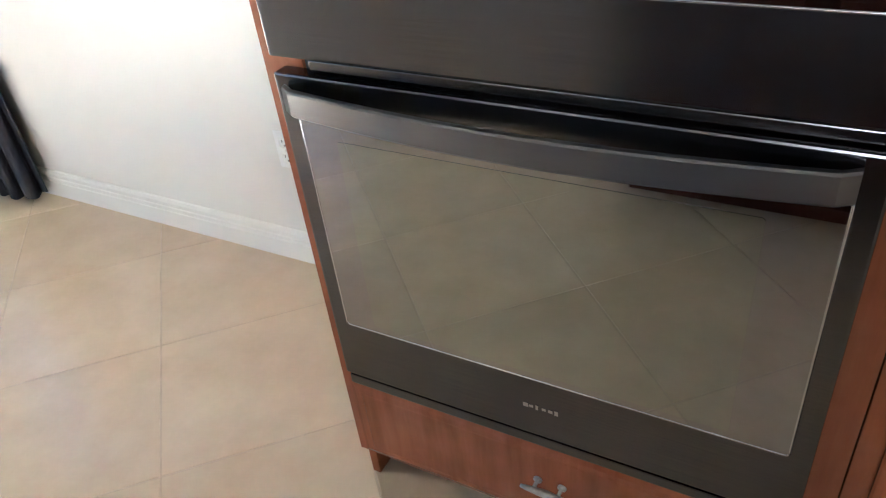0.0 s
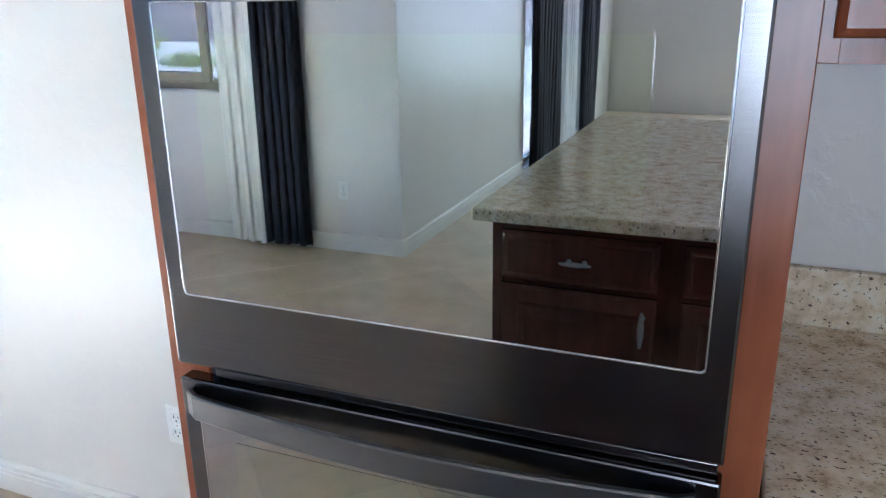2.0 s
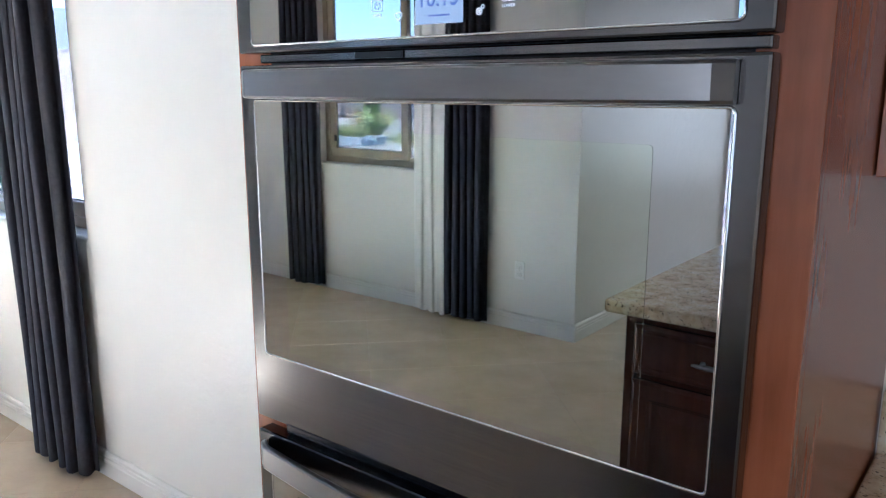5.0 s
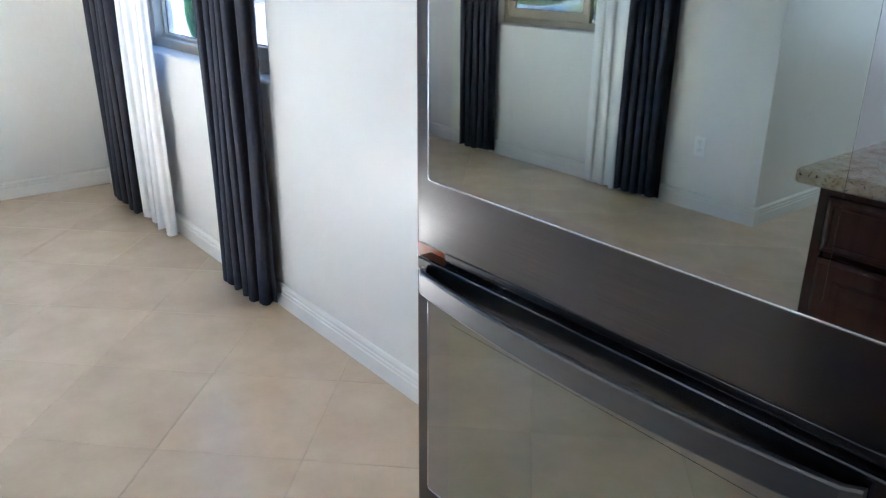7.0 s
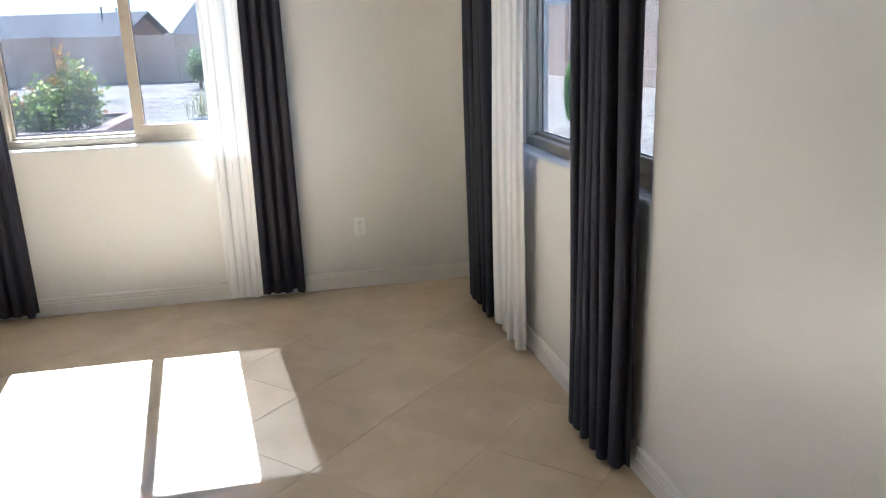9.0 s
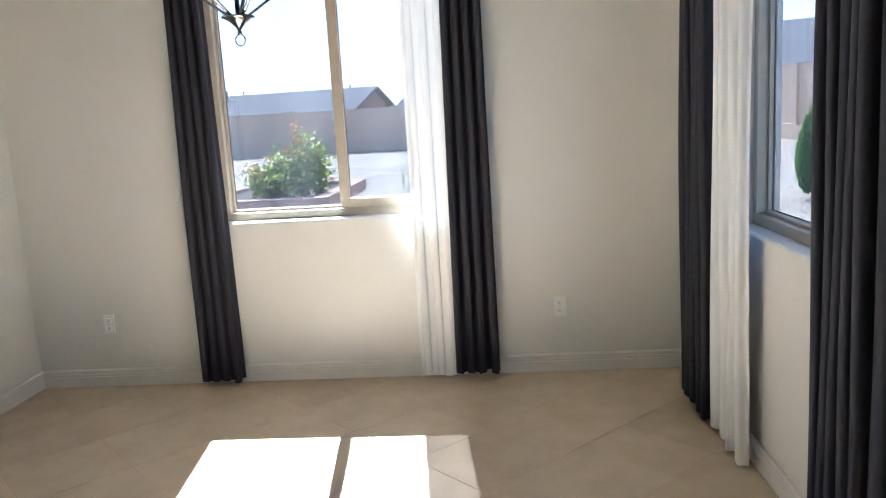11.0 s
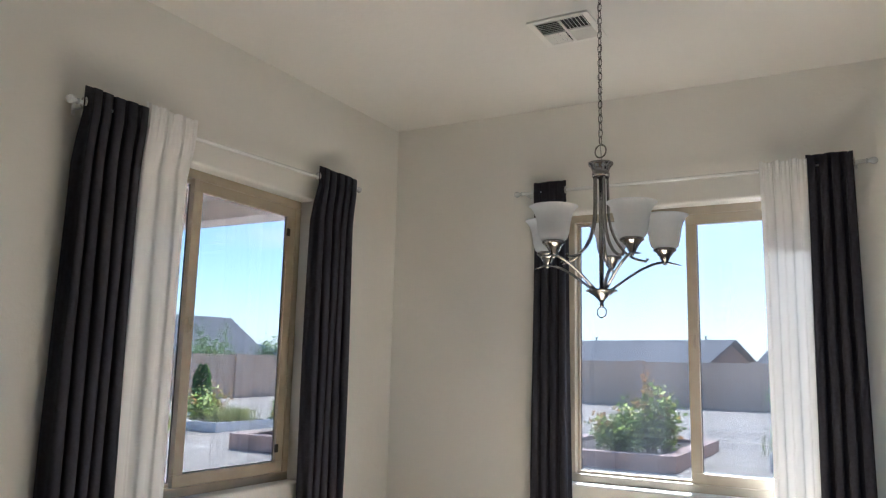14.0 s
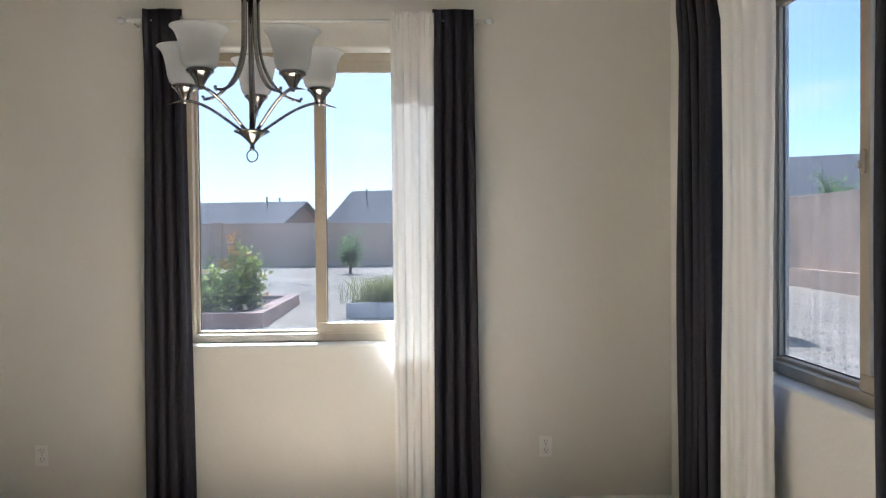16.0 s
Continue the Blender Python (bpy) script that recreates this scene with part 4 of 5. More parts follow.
def wall_unit(x0, x1):
    root = thing("wall_cabinet", "reddish cherry wall cabinet above the counter", "cabinet", "cherry wall cabinets")
    f = 0.310
    part("body", boxed(x0, f + 0.02, 1.392, x1, YC - 0.001, 2.30), M_CHERRY, root)
    part("face_frame", frame_bm(x0, x1, 1.392, 2.30, f, 0.04), M_CHERRY, root)
    xm = (x0 + x1) / 2
    front(root, "door", x0 + 0.030, xm - 0.002, 1.424, 2.272, f - 0.0195, RAISED, pull_bm(xm - 0.028, f - 0.0195, 1.45, 0.105))
    front(root, "door", xm + 0.002, x1 - 0.030, 1.424, 2.272, f - 0.0195, RAISED, pull_bm(xm + 0.028, f - 0.0195, 1.45, 0.105))


wall_unit(0.806, 1.62)
wall_unit(1.624, 2.04)

counter = thing("countertop", "polished beige speckled granite counter", "countertop")
part("slab", boxed(0.808, -0.008, 0.875, 2.06, YC - 0.022, 0.915, 0.006, 3), M_GRANITE, counter)
part("backsplash", boxed(0.808, YC - 0.0215, 0.875, 2.06, YC - 0.001, 1.020, 0.003), M_GRANITE, counter)


def island():
    root = thing("kitchen_island", "cherry kitchen island with drawers and doors, shade in its colour", "island")
    x0, x1, y0, y1 = 0.082, 1.106, -3.06, -1.240
    part("body", boxed(x0, y0, 0.10, x1, y1 - 0.02, 0.874), M_CHERRY_SHADED, root)
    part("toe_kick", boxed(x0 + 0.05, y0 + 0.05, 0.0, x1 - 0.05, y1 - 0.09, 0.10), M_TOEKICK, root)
    turn = Matrix.Rotation(math.pi, 4, "Z")

    def turned(bm, dx, dy):
        bmesh.ops.transform(bm, matrix=Matrix.Translation((dx, dy, 0)) @ turn, verts=bm.verts)
        return bm
    # the end that faces the oven: two units, each a drawer over a door
    fr = frame_bm(-x1, -x0, 0.10, 0.874, 0.0, 0.03)
    part("face_frame", turned(fr, 0, y1), M_CHERRY_SHADED, root)
    for a in (-x1 + 0.03, -x1 + 0.545):
        b = a + 0.45
        xm = (a + b) / 2
        d = part("drawer_front", turned(panelled(bmesh.new(), a, b, 0.70, 0.848, -0.0195, SLAB, -0.0005), 0, y1), M_CHERRY_SHADED, root)
        part("pull", turned(cup_pull_bm(xm, -0.0195, 0.772), 0, y1), M_PEWTER, d, "antique pewter pull", smooth=True)
        d = part("door", turned(panelled(bmesh.new(), a, b, 0.125, 0.684, -0.0195, RAISED, -0.0005), 0, y1), M_CHERRY_SHADED, root)
        part("pull", turned(pull_bm(a + 0.035, -0.0195, 0.55, 0.105), 0, y1), M_PEWTER, d, "antique pewter pull", smooth=True)
    return root


island()
itop = thing("island_top", "polished beige speckled granite island top", "countertop")
part("slab", boxed(0.034, -3.12, 0.875, 1.156, -1.188, 0.915, 0.012, 3), M_GRANITE, itop)

# ---- patio door in the living room ----
PJ = Matrix(((0, -1, 0, XJ), (1, 0, 0, 0), (0, 0, 1, 0), (0, 0, 0, 1)))
pd = thing("door_1", "tan framed sliding glass patio door", "patio door", kind="structure")
fb = bmesh.new()
box(fb, DOOR[0], 0.07, 0.02, DOOR[1], 0.15, 0.06)
box(fb, DOOR[0], 0.07, 2.35, DOOR[1], 0.15, 2.40)
box(fb, DOOR[0], 0.07, 0.06, DOOR[0] + 0.06, 0.15, 2.35)
box(fb, DOOR[1] - 0.06, 0.07, 0.06, DOOR[1], 0.15, 2.35)
box(fb, (DOOR[0] + DOOR[1]) / 2 - 0.05, 0.08, 0.06, (DOOR[0] + DOOR[1]) / 2 + 0.05, 0.14, 2.35)
part("door_frame", fb, M_VINYL, pd)
for a, b in ((DOOR[0] + 0.06, (DOOR[0] + DOOR[1]) / 2 - 0.05), ((DOOR[0] + DOOR[1]) / 2 + 0.05, DOOR[1] - 0.06)):
    gp = part("pane", boxed(a, 0.105, 0.06, b, 0.111, 2.35), M_DIM_GLASS, pd, "glass pane tinted to dim the view outside")
    # daylight enters here without the pane's dimming tint
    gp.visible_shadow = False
pd.matrix_world = PJ
rod("white curtain rod over the patio door", PJ, -8.75, -5.55, (-8.70, -5.60))
curtain("curtain", "charcoal grommet curtain by the patio door", PJ, -6.80, -5.86, 9, 0.034, 31, M_CURTAIN)
curtain("sheer_curtain", "white sheer curtain over the patio door", PJ, -7.55, -6.95, 8, 0.020, 32, M_SHEER, True, z0=0.02, z1=2.69, lap=0.06)
curtain("curtain", "charcoal grommet curtain by the patio door", PJ, -8.60, -7.95, 7, 0.034, 33, M_CURTAIN)

# ---- outside ----
def gz(x, y):
    """The yard rises gently away from the house."""
    return -0.15 + 0.012 * min(max(0.0, math.hypot(x + 2, y + 1) - 10), 60)


def ground_sheet():
    bm = bmesh.new()
    c = [-3000, -800, -300, -150, -90, -70, -60, -52, -46, -42, -38, -34, -30, -26, -22, -19, -16, -13, -10, -7, -4, -1, 2, 5, 8, 11, 14, 17, 20, 24, 28, 34, 42, 60, 120, 400, 3000]
    grid = [[bm.verts.new((x, y, gz(x, y))) for x in c] for y in c]
    for j in range(len(c) - 1):
        for i in range(len(c) - 1):
            bm.faces.new((grid[j][i], grid[j][i + 1], grid[j + 1][i + 1], grid[j + 1][i]))
    return bm


def gravel_material():
    m, n, l, b = shader("pale_gravel")
    v = coords(n, l)
    vo = n.new("ShaderNodeTexVoronoi")
    vo.inputs["Scale"].default_value = 17
    l.new(v, vo.inputs["Vector"])
    c1 = ramp_node(n, l, vo.outputs["Color"], [(0.1, (0.22, 0.185, 0.14)), (0.5, (0.47, 0.405, 0.32)), (0.9, (0.72, 0.64, 0.53))])
    c2 = ramp_node(n, l, noise_node(n, l, v, 0.35, 5), [(0.3, (0.74, 0.72, 0.70)), (0.7, (1.0, 1.0, 1.0))])
    mx = n.new("ShaderNodeMix")
    mx.data_type, mx.blend_type = "RGBA", "MULTIPLY"
    mx.inputs["Factor"].default_value = 1.0
    l.new(c1, mx.inputs["A"])
    l.new(c2, mx.inputs["B"])
    l.new(mx.outputs["Result"], b.inputs["Base Color"])
    b.inputs["Roughness"].default_value = 0.9
    bump_node(n, l, b, vo.outputs["Distance"], 0.9, 0.03)
    return m


def block_material(name, c0, c1, mortar, w, h):
    m, n, l, b = shader(name)
    g = n.new("ShaderNodeNewGeometry")
    sp = n.new("ShaderNodeSeparateXYZ")
    l.new(g.outputs["Position"], sp.inputs[0])
    add = n.new("ShaderNodeMath")
    add.operation = "ADD"
    l.new(sp.outputs["X"], add.inputs[0])
    l.new(sp.outputs["Y"], add.inputs[1])
    cm = n.new("ShaderNodeCombineXYZ")
    l.new(add.outputs[0], cm.inputs["X"])
    l.new(sp.outputs["Z"], cm.inputs["Y"])
    br = n.new("ShaderNodeTexBrick")
    br.inputs["Color1"].default_value, br.inputs["Color2"].default_value, br.inputs["Mortar"].default_value = (*c0, 1), (*c1, 1), (*mortar, 1)
    br.inputs["Scale"].default_value = 1.0
    br.inputs["Brick Width"].default_value, br.inputs["Row Height"].default_value, br.inputs["Mortar Size"].default_value = w, h, 0.006
    l.new(cm.outputs[0], br.inputs["Vector"])
    mx = n.new("ShaderNodeMix")
    mx.data_type, mx.blend_type = "RGBA", "MULTIPLY"
    mx.inputs["Factor"].default_value = 1.0
    l.new(br.outputs["Color"], mx.inputs["A"])
    l.new(ramp_node(n, l, noise_node(n, l, coords(n, l), 2.2, 6), [(0.3, (0.80, 0.78, 0.77)), (0.7, (1, 1, 1))]), mx.inputs["B"])
    l.new(mx.outputs["Result"], b.inputs["Base Color"])
    b.inputs["Roughness"].default_value = 0.9
    bump_node(n, l, b, br.outputs["Fac"], -0.6, 0.01)
    return m


def leaf_material(name, a, bcol, c):
    m, n, l, b = shader(name)
    g = n.new("ShaderNodeNewGeometry")
    l.new(ramp_node(n, l, g.outputs["Random Per Island"], [(0.0, a), (0.5, bcol), (1.0, c)]), b.inputs["Base Color"])
    b.inputs["Roughness"].default_value = 0.55
    tl, mx = n.new("ShaderNodeBsdfTranslucent"), n.new("ShaderNodeMixShader")
    l.new(ramp_node(n, l, g.outputs["Random Per Island"], [(0.0, a), (0.5, bcol), (1.0, c)]), tl.inputs["Color"])
    mx.inputs[0].default_value = 0.62
    l.new(b.outputs[0], mx.inputs[1])
    l.new(tl.outputs[0], mx.inputs[2])
    l.new(mx.outputs[0], n["Material Output"].inputs["Surface"])
    return m


M_GRAVEL = gravel_material()
M_FENCE = block_material("fence_block", (0.70, 0.53, 0.39), (0.76, 0.59, 0.45), (0.54, 0.41, 0.31), 0.40, 0.20)
M_PLANTER = block_material("planter_block", (0.54, 0.37, 0.29), (0.61, 0.43, 0.35), (0.38, 0.28, 0.23), 0.30, 0.15)
M_WHITEBED = plain("white_planter", (0.70, 0.69, 0.67), (0.76, 0.75, 0.73), 0.6, 6)
M_MULCH = plain("dark_mulch", (0.05, 0.035, 0.025), (0.12, 0.085, 0.06), 0.95, 30, bump=0.8)
M_PAVER = block_material("patio_paver", (0.49, 0.40, 0.35), (0.57, 0.47, 0.42), (0.38, 0.32, 0.28), 0.30, 0.15)
M_STUCCO = plain("stucco", (0.50, 0.42, 0.34), (0.55, 0.46, 0.38), 0.9, 5, bump=0.3)
M_STUCCO_RED = plain("brown_stucco", (0.36, 0.24, 0.18), (0.40, 0.28, 0.21), 0.9, 5, bump=0.3)
M_SOFFIT = plain("patio_plaster", (0.76, 0.71, 0.63), (0.80, 0.75, 0.67), 0.8, 5, bump=0.2)
M_SHINGLE = plain("grey_shingle", (0.125, 0.122, 0.125), (0.18, 0.176, 0.178), 0.9, 6, bump=0.4)
M_MOUNTAIN = plain("far_mountain", (0.13, 0.20, 0.32), (0.17, 0.25, 0.38), 1.0, 0.01)
M_LEAF = leaf_material("rose_leaf", (0.10, 0.18, 0.05), (0.42, 0.54, 0.13), (0.84, 0.84, 0.40))
M_LEAF_RED = leaf_material("new_rose_leaf", (0.40, 0.17, 0.08), (0.50, 0.28, 0.10), (0.45, 0.40, 0.12))
M_GRASS = leaf_material("ornamental_grass", (0.18, 0.22, 0.07), (0.32, 0.34, 0.12), (0.48, 0.43, 0.20))
M_CYPRESS = leaf_material("cypress_leaf", (0.07, 0.15, 0.04), (0.12, 0.23, 0.06), (0.20, 0.32, 0.09))
M_TREE = leaf_material("tree_leaf", (0.14, 0.22, 0.09), (0.24, 0.34, 0.15), (0.36, 0.46, 0.22))
M_BARK = plain("bark", (0.10, 0.07, 0.05), (0.17, 0.12, 0.08), 0.9, 30, bump=0.5)
M_PETAL = plain("pale_rose", (0.80, 0.70, 0.62), (0.85, 0.80, 0.75), 0.6, 30)

tagged(part("ground", ground_sheet(), M_GRAVEL, smooth=True), "pale gravel yard rising gently to the block walls", "ground", kind="structure")


def quads_mesh(name, quads, material, parent, label=""):
    me = bpy.data.meshes.new(name)
    verts = [p for q in quads for p in q]
    me.from_pydata([tuple(v) for v in verts], [], [tuple(range(i * 4, i * 4 + 4)) for i in range(len(quads))])
    me.materials.append(material)
    ob = new(name, me)
    ob.parent = parent
    if label:
        tagged(ob, label)
    return ob


def leaf(p, size, rnd, droop=0.0):
    d = Vector((rnd.gauss(0, 1), rnd.gauss(0, 1), rnd.gauss(0.2 - droop, 0.8))).normalized()
    s = d.cross(Vector((rnd.gauss(0, 1), rnd.gauss(0, 1), rnd.gauss(0, 1)))).normalized()
    n = d.cross(s)
    return [p, p + d * size * 0.5 + s * size * 0.32 + n * size * 0.06, p + d * size, p + d * size * 0.5 - s * size * 0.32 + n * size * 0.06]


def stem_tube(bm, rnd, base, tip, r):
    pts = []
    for i in range(6):
        t = i / 5
        p = base.lerp(tip, t)
        p += Vector((rnd.uniform(-1, 1), rnd.uniform(-1, 1), 0)) * 0.04 * math.sin(math.pi * t) * (tip - base).length
        pts.append(p)
    tube(bm, pts, lambda t: r * (1 - 0.75 * t), 6)
    return pts


def rose_bush(x, y, z, width, height, count, seed, label, blooms=0):
    rnd = random.Random(seed)
    root = thing("rose_bush", label, "bush", "rose bushes", at=(x, y, z))
    cane = bmesh.new()
    quads, reds = [], []
    for k in range(22):
        a, lean = rnd.uniform(0, 2 * math.pi), rnd.uniform(0.1, 1.0)
        tip = Vector((math.cos(a) * lean * width / 2, math.sin(a) * lean * width / 2, height * rnd.uniform(0.45, 1.0) * (1.15 - 0.45 * lean)))
        pts = stem_tube(cane, rnd, Vector((rnd.uniform(-0.08, 0.08), rnd.uniform(-0.08, 0.08), 0)), tip, 0.010)
        for j in range(count // 30):
            t = rnd.uniform(0.22, 1.04)
            i = min(int(t * 5), 4)
            p = pts[i].lerp(pts[i + 1], t * 5 - i) + Vector((rnd.gauss(0, 1), rnd.gauss(0, 1), rnd.gauss(0, 0.8))) * 0.085 * width
            if p.z < 0.03:
                continue
            (reds if k % 4 == 0 and t > 0.75 else quads).append(leaf(p, rnd.uniform(0.08, 0.15), rnd))
    part("canes", cane, M_BARK, root)
    quads_mesh("foliage", quads, M_LEAF, root)
    if reds:
        quads_mesh("new_growth", reds, M_LEAF_RED, root, "reddish new leaves")
    if blooms:
        fl = []
        for k in range(blooms):
            a = rnd.uniform(0, 2 * math.pi)
            c = Vector((math.cos(a) * width * 0.4 * rnd.random(), math.sin(a) * width * 0.4 * rnd.random(), height * rnd.uniform(0.7, 1.0)))
            for j in range(9):
                fl.append(leaf(c, 0.06, rnd))
        quads_mesh("blooms", fl, M_PETAL, root, "pale rose blooms")
    return root


def grass_clump(x, y, z, rx, ry, height, count, seed, label):
    rnd = random.Random(seed)
    root = thing("ornamental_grass", label, "grass", "ornamental grasses", at=(x, y, z))
    quads = []
    for k in range(count):
        b = Vector((rnd.gauss(0, rx * 0.5), rnd.gauss(0, ry * 0.5), 0))
        h = height * rnd.uniform(0.5, 1.0)
        out = Vector((rnd.gauss(0, 0.22), rnd.gauss(0, 0.22), 1)).normalized()
        s = out.cross(Vector((rnd.gauss(0, 1), rnd.gauss(0, 1), 0.1))).normalized() * 0.006
        m = b + out * h * 0.6
        e = b + out * h + Vector((out.x, out.y, -0.25)) * h * 0.3
        quads.append([b - s, b + s, m + s, m - s])
        quads.append([m - s, m + s, e + s * 0.3, e - s * 0.3])
    quads_mesh("blades", quads, M_GRASS, root)
    return root


def cypress(x, y, height, r, seed):
    rnd = random.Random(seed)
    z = gz(x, y)
    root = thing("cypress", "small clipped green columnar cypress in the gravel", "tree", "columnar cypresses", at=(x, y, z))
    part("trunk", tube(bmesh.new(), [(0, 0, -0.05), (0.01, 0, height * 0.5), (0, 0.01, height * 0.9)], lambda t: 0.03 * (1 - 0.8 * t), 8), M_BARK, root)
    quads = []
    for k in range(3200):
        t = rnd.random() ** 0.8
        rad = r * (math.sin(math.pi * min(0.22 + t * 0.72, 1.0)) ** 0.8) * (0.78 + 0.3 * rnd.random())
        a = rnd.uniform(0, 2 * math.pi)
        p = Vector((math.cos(a) * rad, math.sin(a) * rad, 0.06 + t * (height - 0.1)))
        d = Vector((math.cos(a) * 0.5, math.sin(a) * 0.5, 1)).normalized()
        s = d.cross(Vector((rnd.gauss(0, 1), rnd.gauss(0, 1), 0))).normalized()
        L = rnd.uniform(0.09, 0.16)
        quads.append([p, p + d * L * 0.5 + s * 0.032, p + d * L, p + d * L * 0.5 - s * 0.032])
    quads_mesh("crown", quads, M_CYPRESS, root)
    return root


def tree(x, y, z, trunk_h, crown_r, crown_h, count, seed, label):
    rnd = random.Random(seed)
    root = thing("tree", label, "tree", "young trees", at=(x, y, z))
    tb = bmesh.new()
    tube(tb, [(0, 0, -0.1), (0.04, 0.02, trunk_h * 0.6), (0, 0.05, trunk_h + crown_h * 0.5)], lambda t: 0.09 * (1 - 0.7 * t), 8)
    quads = []
    for k in range(16):
        a = rnd.uniform(0, 2 * math.pi)
        base = Vector((0, 0, trunk_h * rnd.uniform(0.7, 1.1)))
        tip = Vector((math.cos(a) * crown_r * rnd.uniform(0.4, 1), math.sin(a) * crown_r * rnd.uniform(0.4, 1), trunk_h + crown_h * rnd.uniform(0.15, 1.0)))
        stem_tube(tb, rnd, base, tip, 0.03)
        for j in range(count // 16):
            p = base.lerp(tip, rnd.uniform(0.35, 1.05)) + Vector((rnd.gauss(0, 1), rnd.gauss(0, 1), rnd.gauss(0, 1))) * crown_r * 0.17
            quads.append(leaf(p, rnd.uniform(0.10, 0.20), rnd))
    part("trunk", tb, M_BARK, root)
    quads_mesh("crown", quads, M_TREE, root)
    return root


def block_wall(label, a, b, height, step, stem=0.0):
    """A block wall from a to b: panels between pilasters, each with a cap course."""
    root = thing("block_wall", label, "garden wall", "tan block garden walls", at=(a[0], a[1], gz(*a)))
    A, B = Vector((*a, 0)), Vector((*b, 0))
    n = max(1, round((B - A).length / step))
    ang = math.atan2(B.y - A.y, B.x - A.x)
    L = (B - A).length / n
    for i in range(n):
        p = A.lerp(B, i / n)
        z = gz(p.x, p.y)
        m = Matrix.Translation((p.x - a[0], p.y - a[1], z - gz(*a))) @ Matrix.Rotation(ang, 4, "Z")
        bm = boxed(0.2, -0.09, -0.4, L - 0.2, 0.09, height - 0.06, 0.004)
        bmesh.ops.transform(bm, matrix=m, verts=bm.verts)
        pan = part("wall_panel", bm, M_FENCE, root)
        bm = boxed(0.2, -0.10, height - 0.055, L - 0.2, 0.10, height, 0.006)
        bmesh.ops.transform(bm, matrix=m, verts=bm.verts)
        part("cap", bm, M_FENCE, pan)
        bm = boxed(-0.2, -0.20, -0.4, 0.2, 0.20, height + 0.06, 0.006)
        bmesh.ops.transform(bm, matrix=m, verts=bm.verts)
        part("pilaster", bm, M_FENCE, root)
        if stem:
            bm = boxed(0.0, -0.22, -0.4, L, 0.22, stem, 0.006)
            bmesh.ops.transform(bm, matrix=m, verts=bm.verts)
            part("footing", bm, M_FENCE, root)
    return root


block_wall("tan concrete block wall along the back of the yard", (-36, -25), (-36, 10.2), 2.0, 5.2)
block_wall("tan concrete block wall along the patio side", (-36, -25), (12, -25), 1.85, 5.2)
block_wall("sunlit tan block wall on a footing course", (-37.2, 10.2), (6.8, 10.2), 2.55, 5.0, 0.5)


def planter(name, label, x0, y0, x1, y1, h, material, w=0.2, group=""):
    z = gz((x0 + x1) / 2, (y0 + y1) / 2)
    root = thing(name, label, "planter", group, at=(x0, y0, z))
    dx, dy = x1 - x0, y1 - y0
    for a, b, c, d in ((0, 0, dx, w), (0, dy - w, dx, dy), (0, w, w, dy - w), (dx - w, w, dx, dy - w)):
        part("edging", boxed(a, b, -0.2, c, d, h, 0.012), material, root)
    part("soil", boxed(w, w, -0.1, dx - w, dy - w, h - 0.08), M_MULCH, root, "dark mulch soil")
    return z + h - 0.08


PZ = planter("raised_bed", "raised garden bed edged with pinkish blocks", -18.2, -6.4, -13.9, -3.5, 0.26, M_PLANTER, 0.3, "block raised beds")
rose_bush(-14.9, -4.75, PZ, 1.25, 0.86, 2600, 41, "leafy green rose bush with reddish new growth", 3)
rose_bush(-15.1, -4.25, PZ, 1.0, 1.34, 2000, 46, "tall leafy rose bush", 4)
rose_bush(-15.2, -3.95, PZ, 0.75, 1.05, 420, 47, "thin rose shoots leaning outward", 1)
PZ = planter("raised_bed", "raised garden bed edged with pinkish blocks", -18.4, -10.4, -13.9, -7.5, 0.26, M_PLANTER, 0.3, "block raised beds")
rose_bush(-15.6, -8.6, PZ, 0.8, 0.95, 1300, 42, "thin rose bush in a raised bed", 0)
PZ = planter("white_planter_box", "long low white planter box on the gravel", -16.3, -2.15, -15.4, -0.1, 0.30, M_WHITEBED, 0.06, "white planter boxes")
grass_clump(-15.85, -1.3, PZ, 0.3, 0.7, 0.72, 900, 51, "dry yellow-green ornamental grass in a white planter")
tree(-30.0, -3.3, gz(-30, -3.3), 0.35, 0.55, 1.25, 700, 61, "small grey-green young tree by the wall")
PZ = planter("raised_bed", "raised garden bed edged with pinkish blocks", -14.2, -11.84, -11.65, -9.2, 0.30, M_PLANTER, 0.3, "block raised beds")
rose_bush(-12.9, -11.25, PZ, 1.2, 1.25, 2600, 43, "leafy green rose bush with pale blooms", 12)
PZ = planter("white_planter_box", "long low white planter box by the paving", -15.8, -15.3, -13.7, -14.3, 0.22, M_WHITEBED, 0.06, "white planter boxes")
grass_clump(-14.75, -14.8, PZ, 0.75, 0.4, 0.5, 700, 52, "green ornamental grass in a white planter")
grass_clump(-13.2, -16.0, gz(-13, -16), 0.7, 0.6, 0.45, 700, 53, "loose green grass clump by the planter")
rose_bush(-15.5, -16.6, gz(-15.5, -16.6), 1.6, 0.9, 1600, 44, "low green shrub by the planter", 0)
cypress(-21.3, -22.8, 1.42, 0.30, 71)
cypress(-12.45, 4.78, 1.45, 0.31, 72)
tree(-27.5, -29.0, gz(-27, -29), 1.2, 1.3, 2.1, 1800, 62, "green young tree beyond the block wall")
tree(-33.4, -30.4, gz(-33.4, -30.4), 1.0, 1.0, 1.9, 1200, 63, "green young tree beyond the block wall")
tree(-75.0, -9.9, gz(-75, -9.9), 1.2, 1.5, 1.5, 900, 65, "dark green tree far beyond the houses")
tree(-29.7, 15.9, gz(-29.7, 15.9), 2.1, 0.9, 1.6, 1000, 64, "green young tree beyond the block wall")

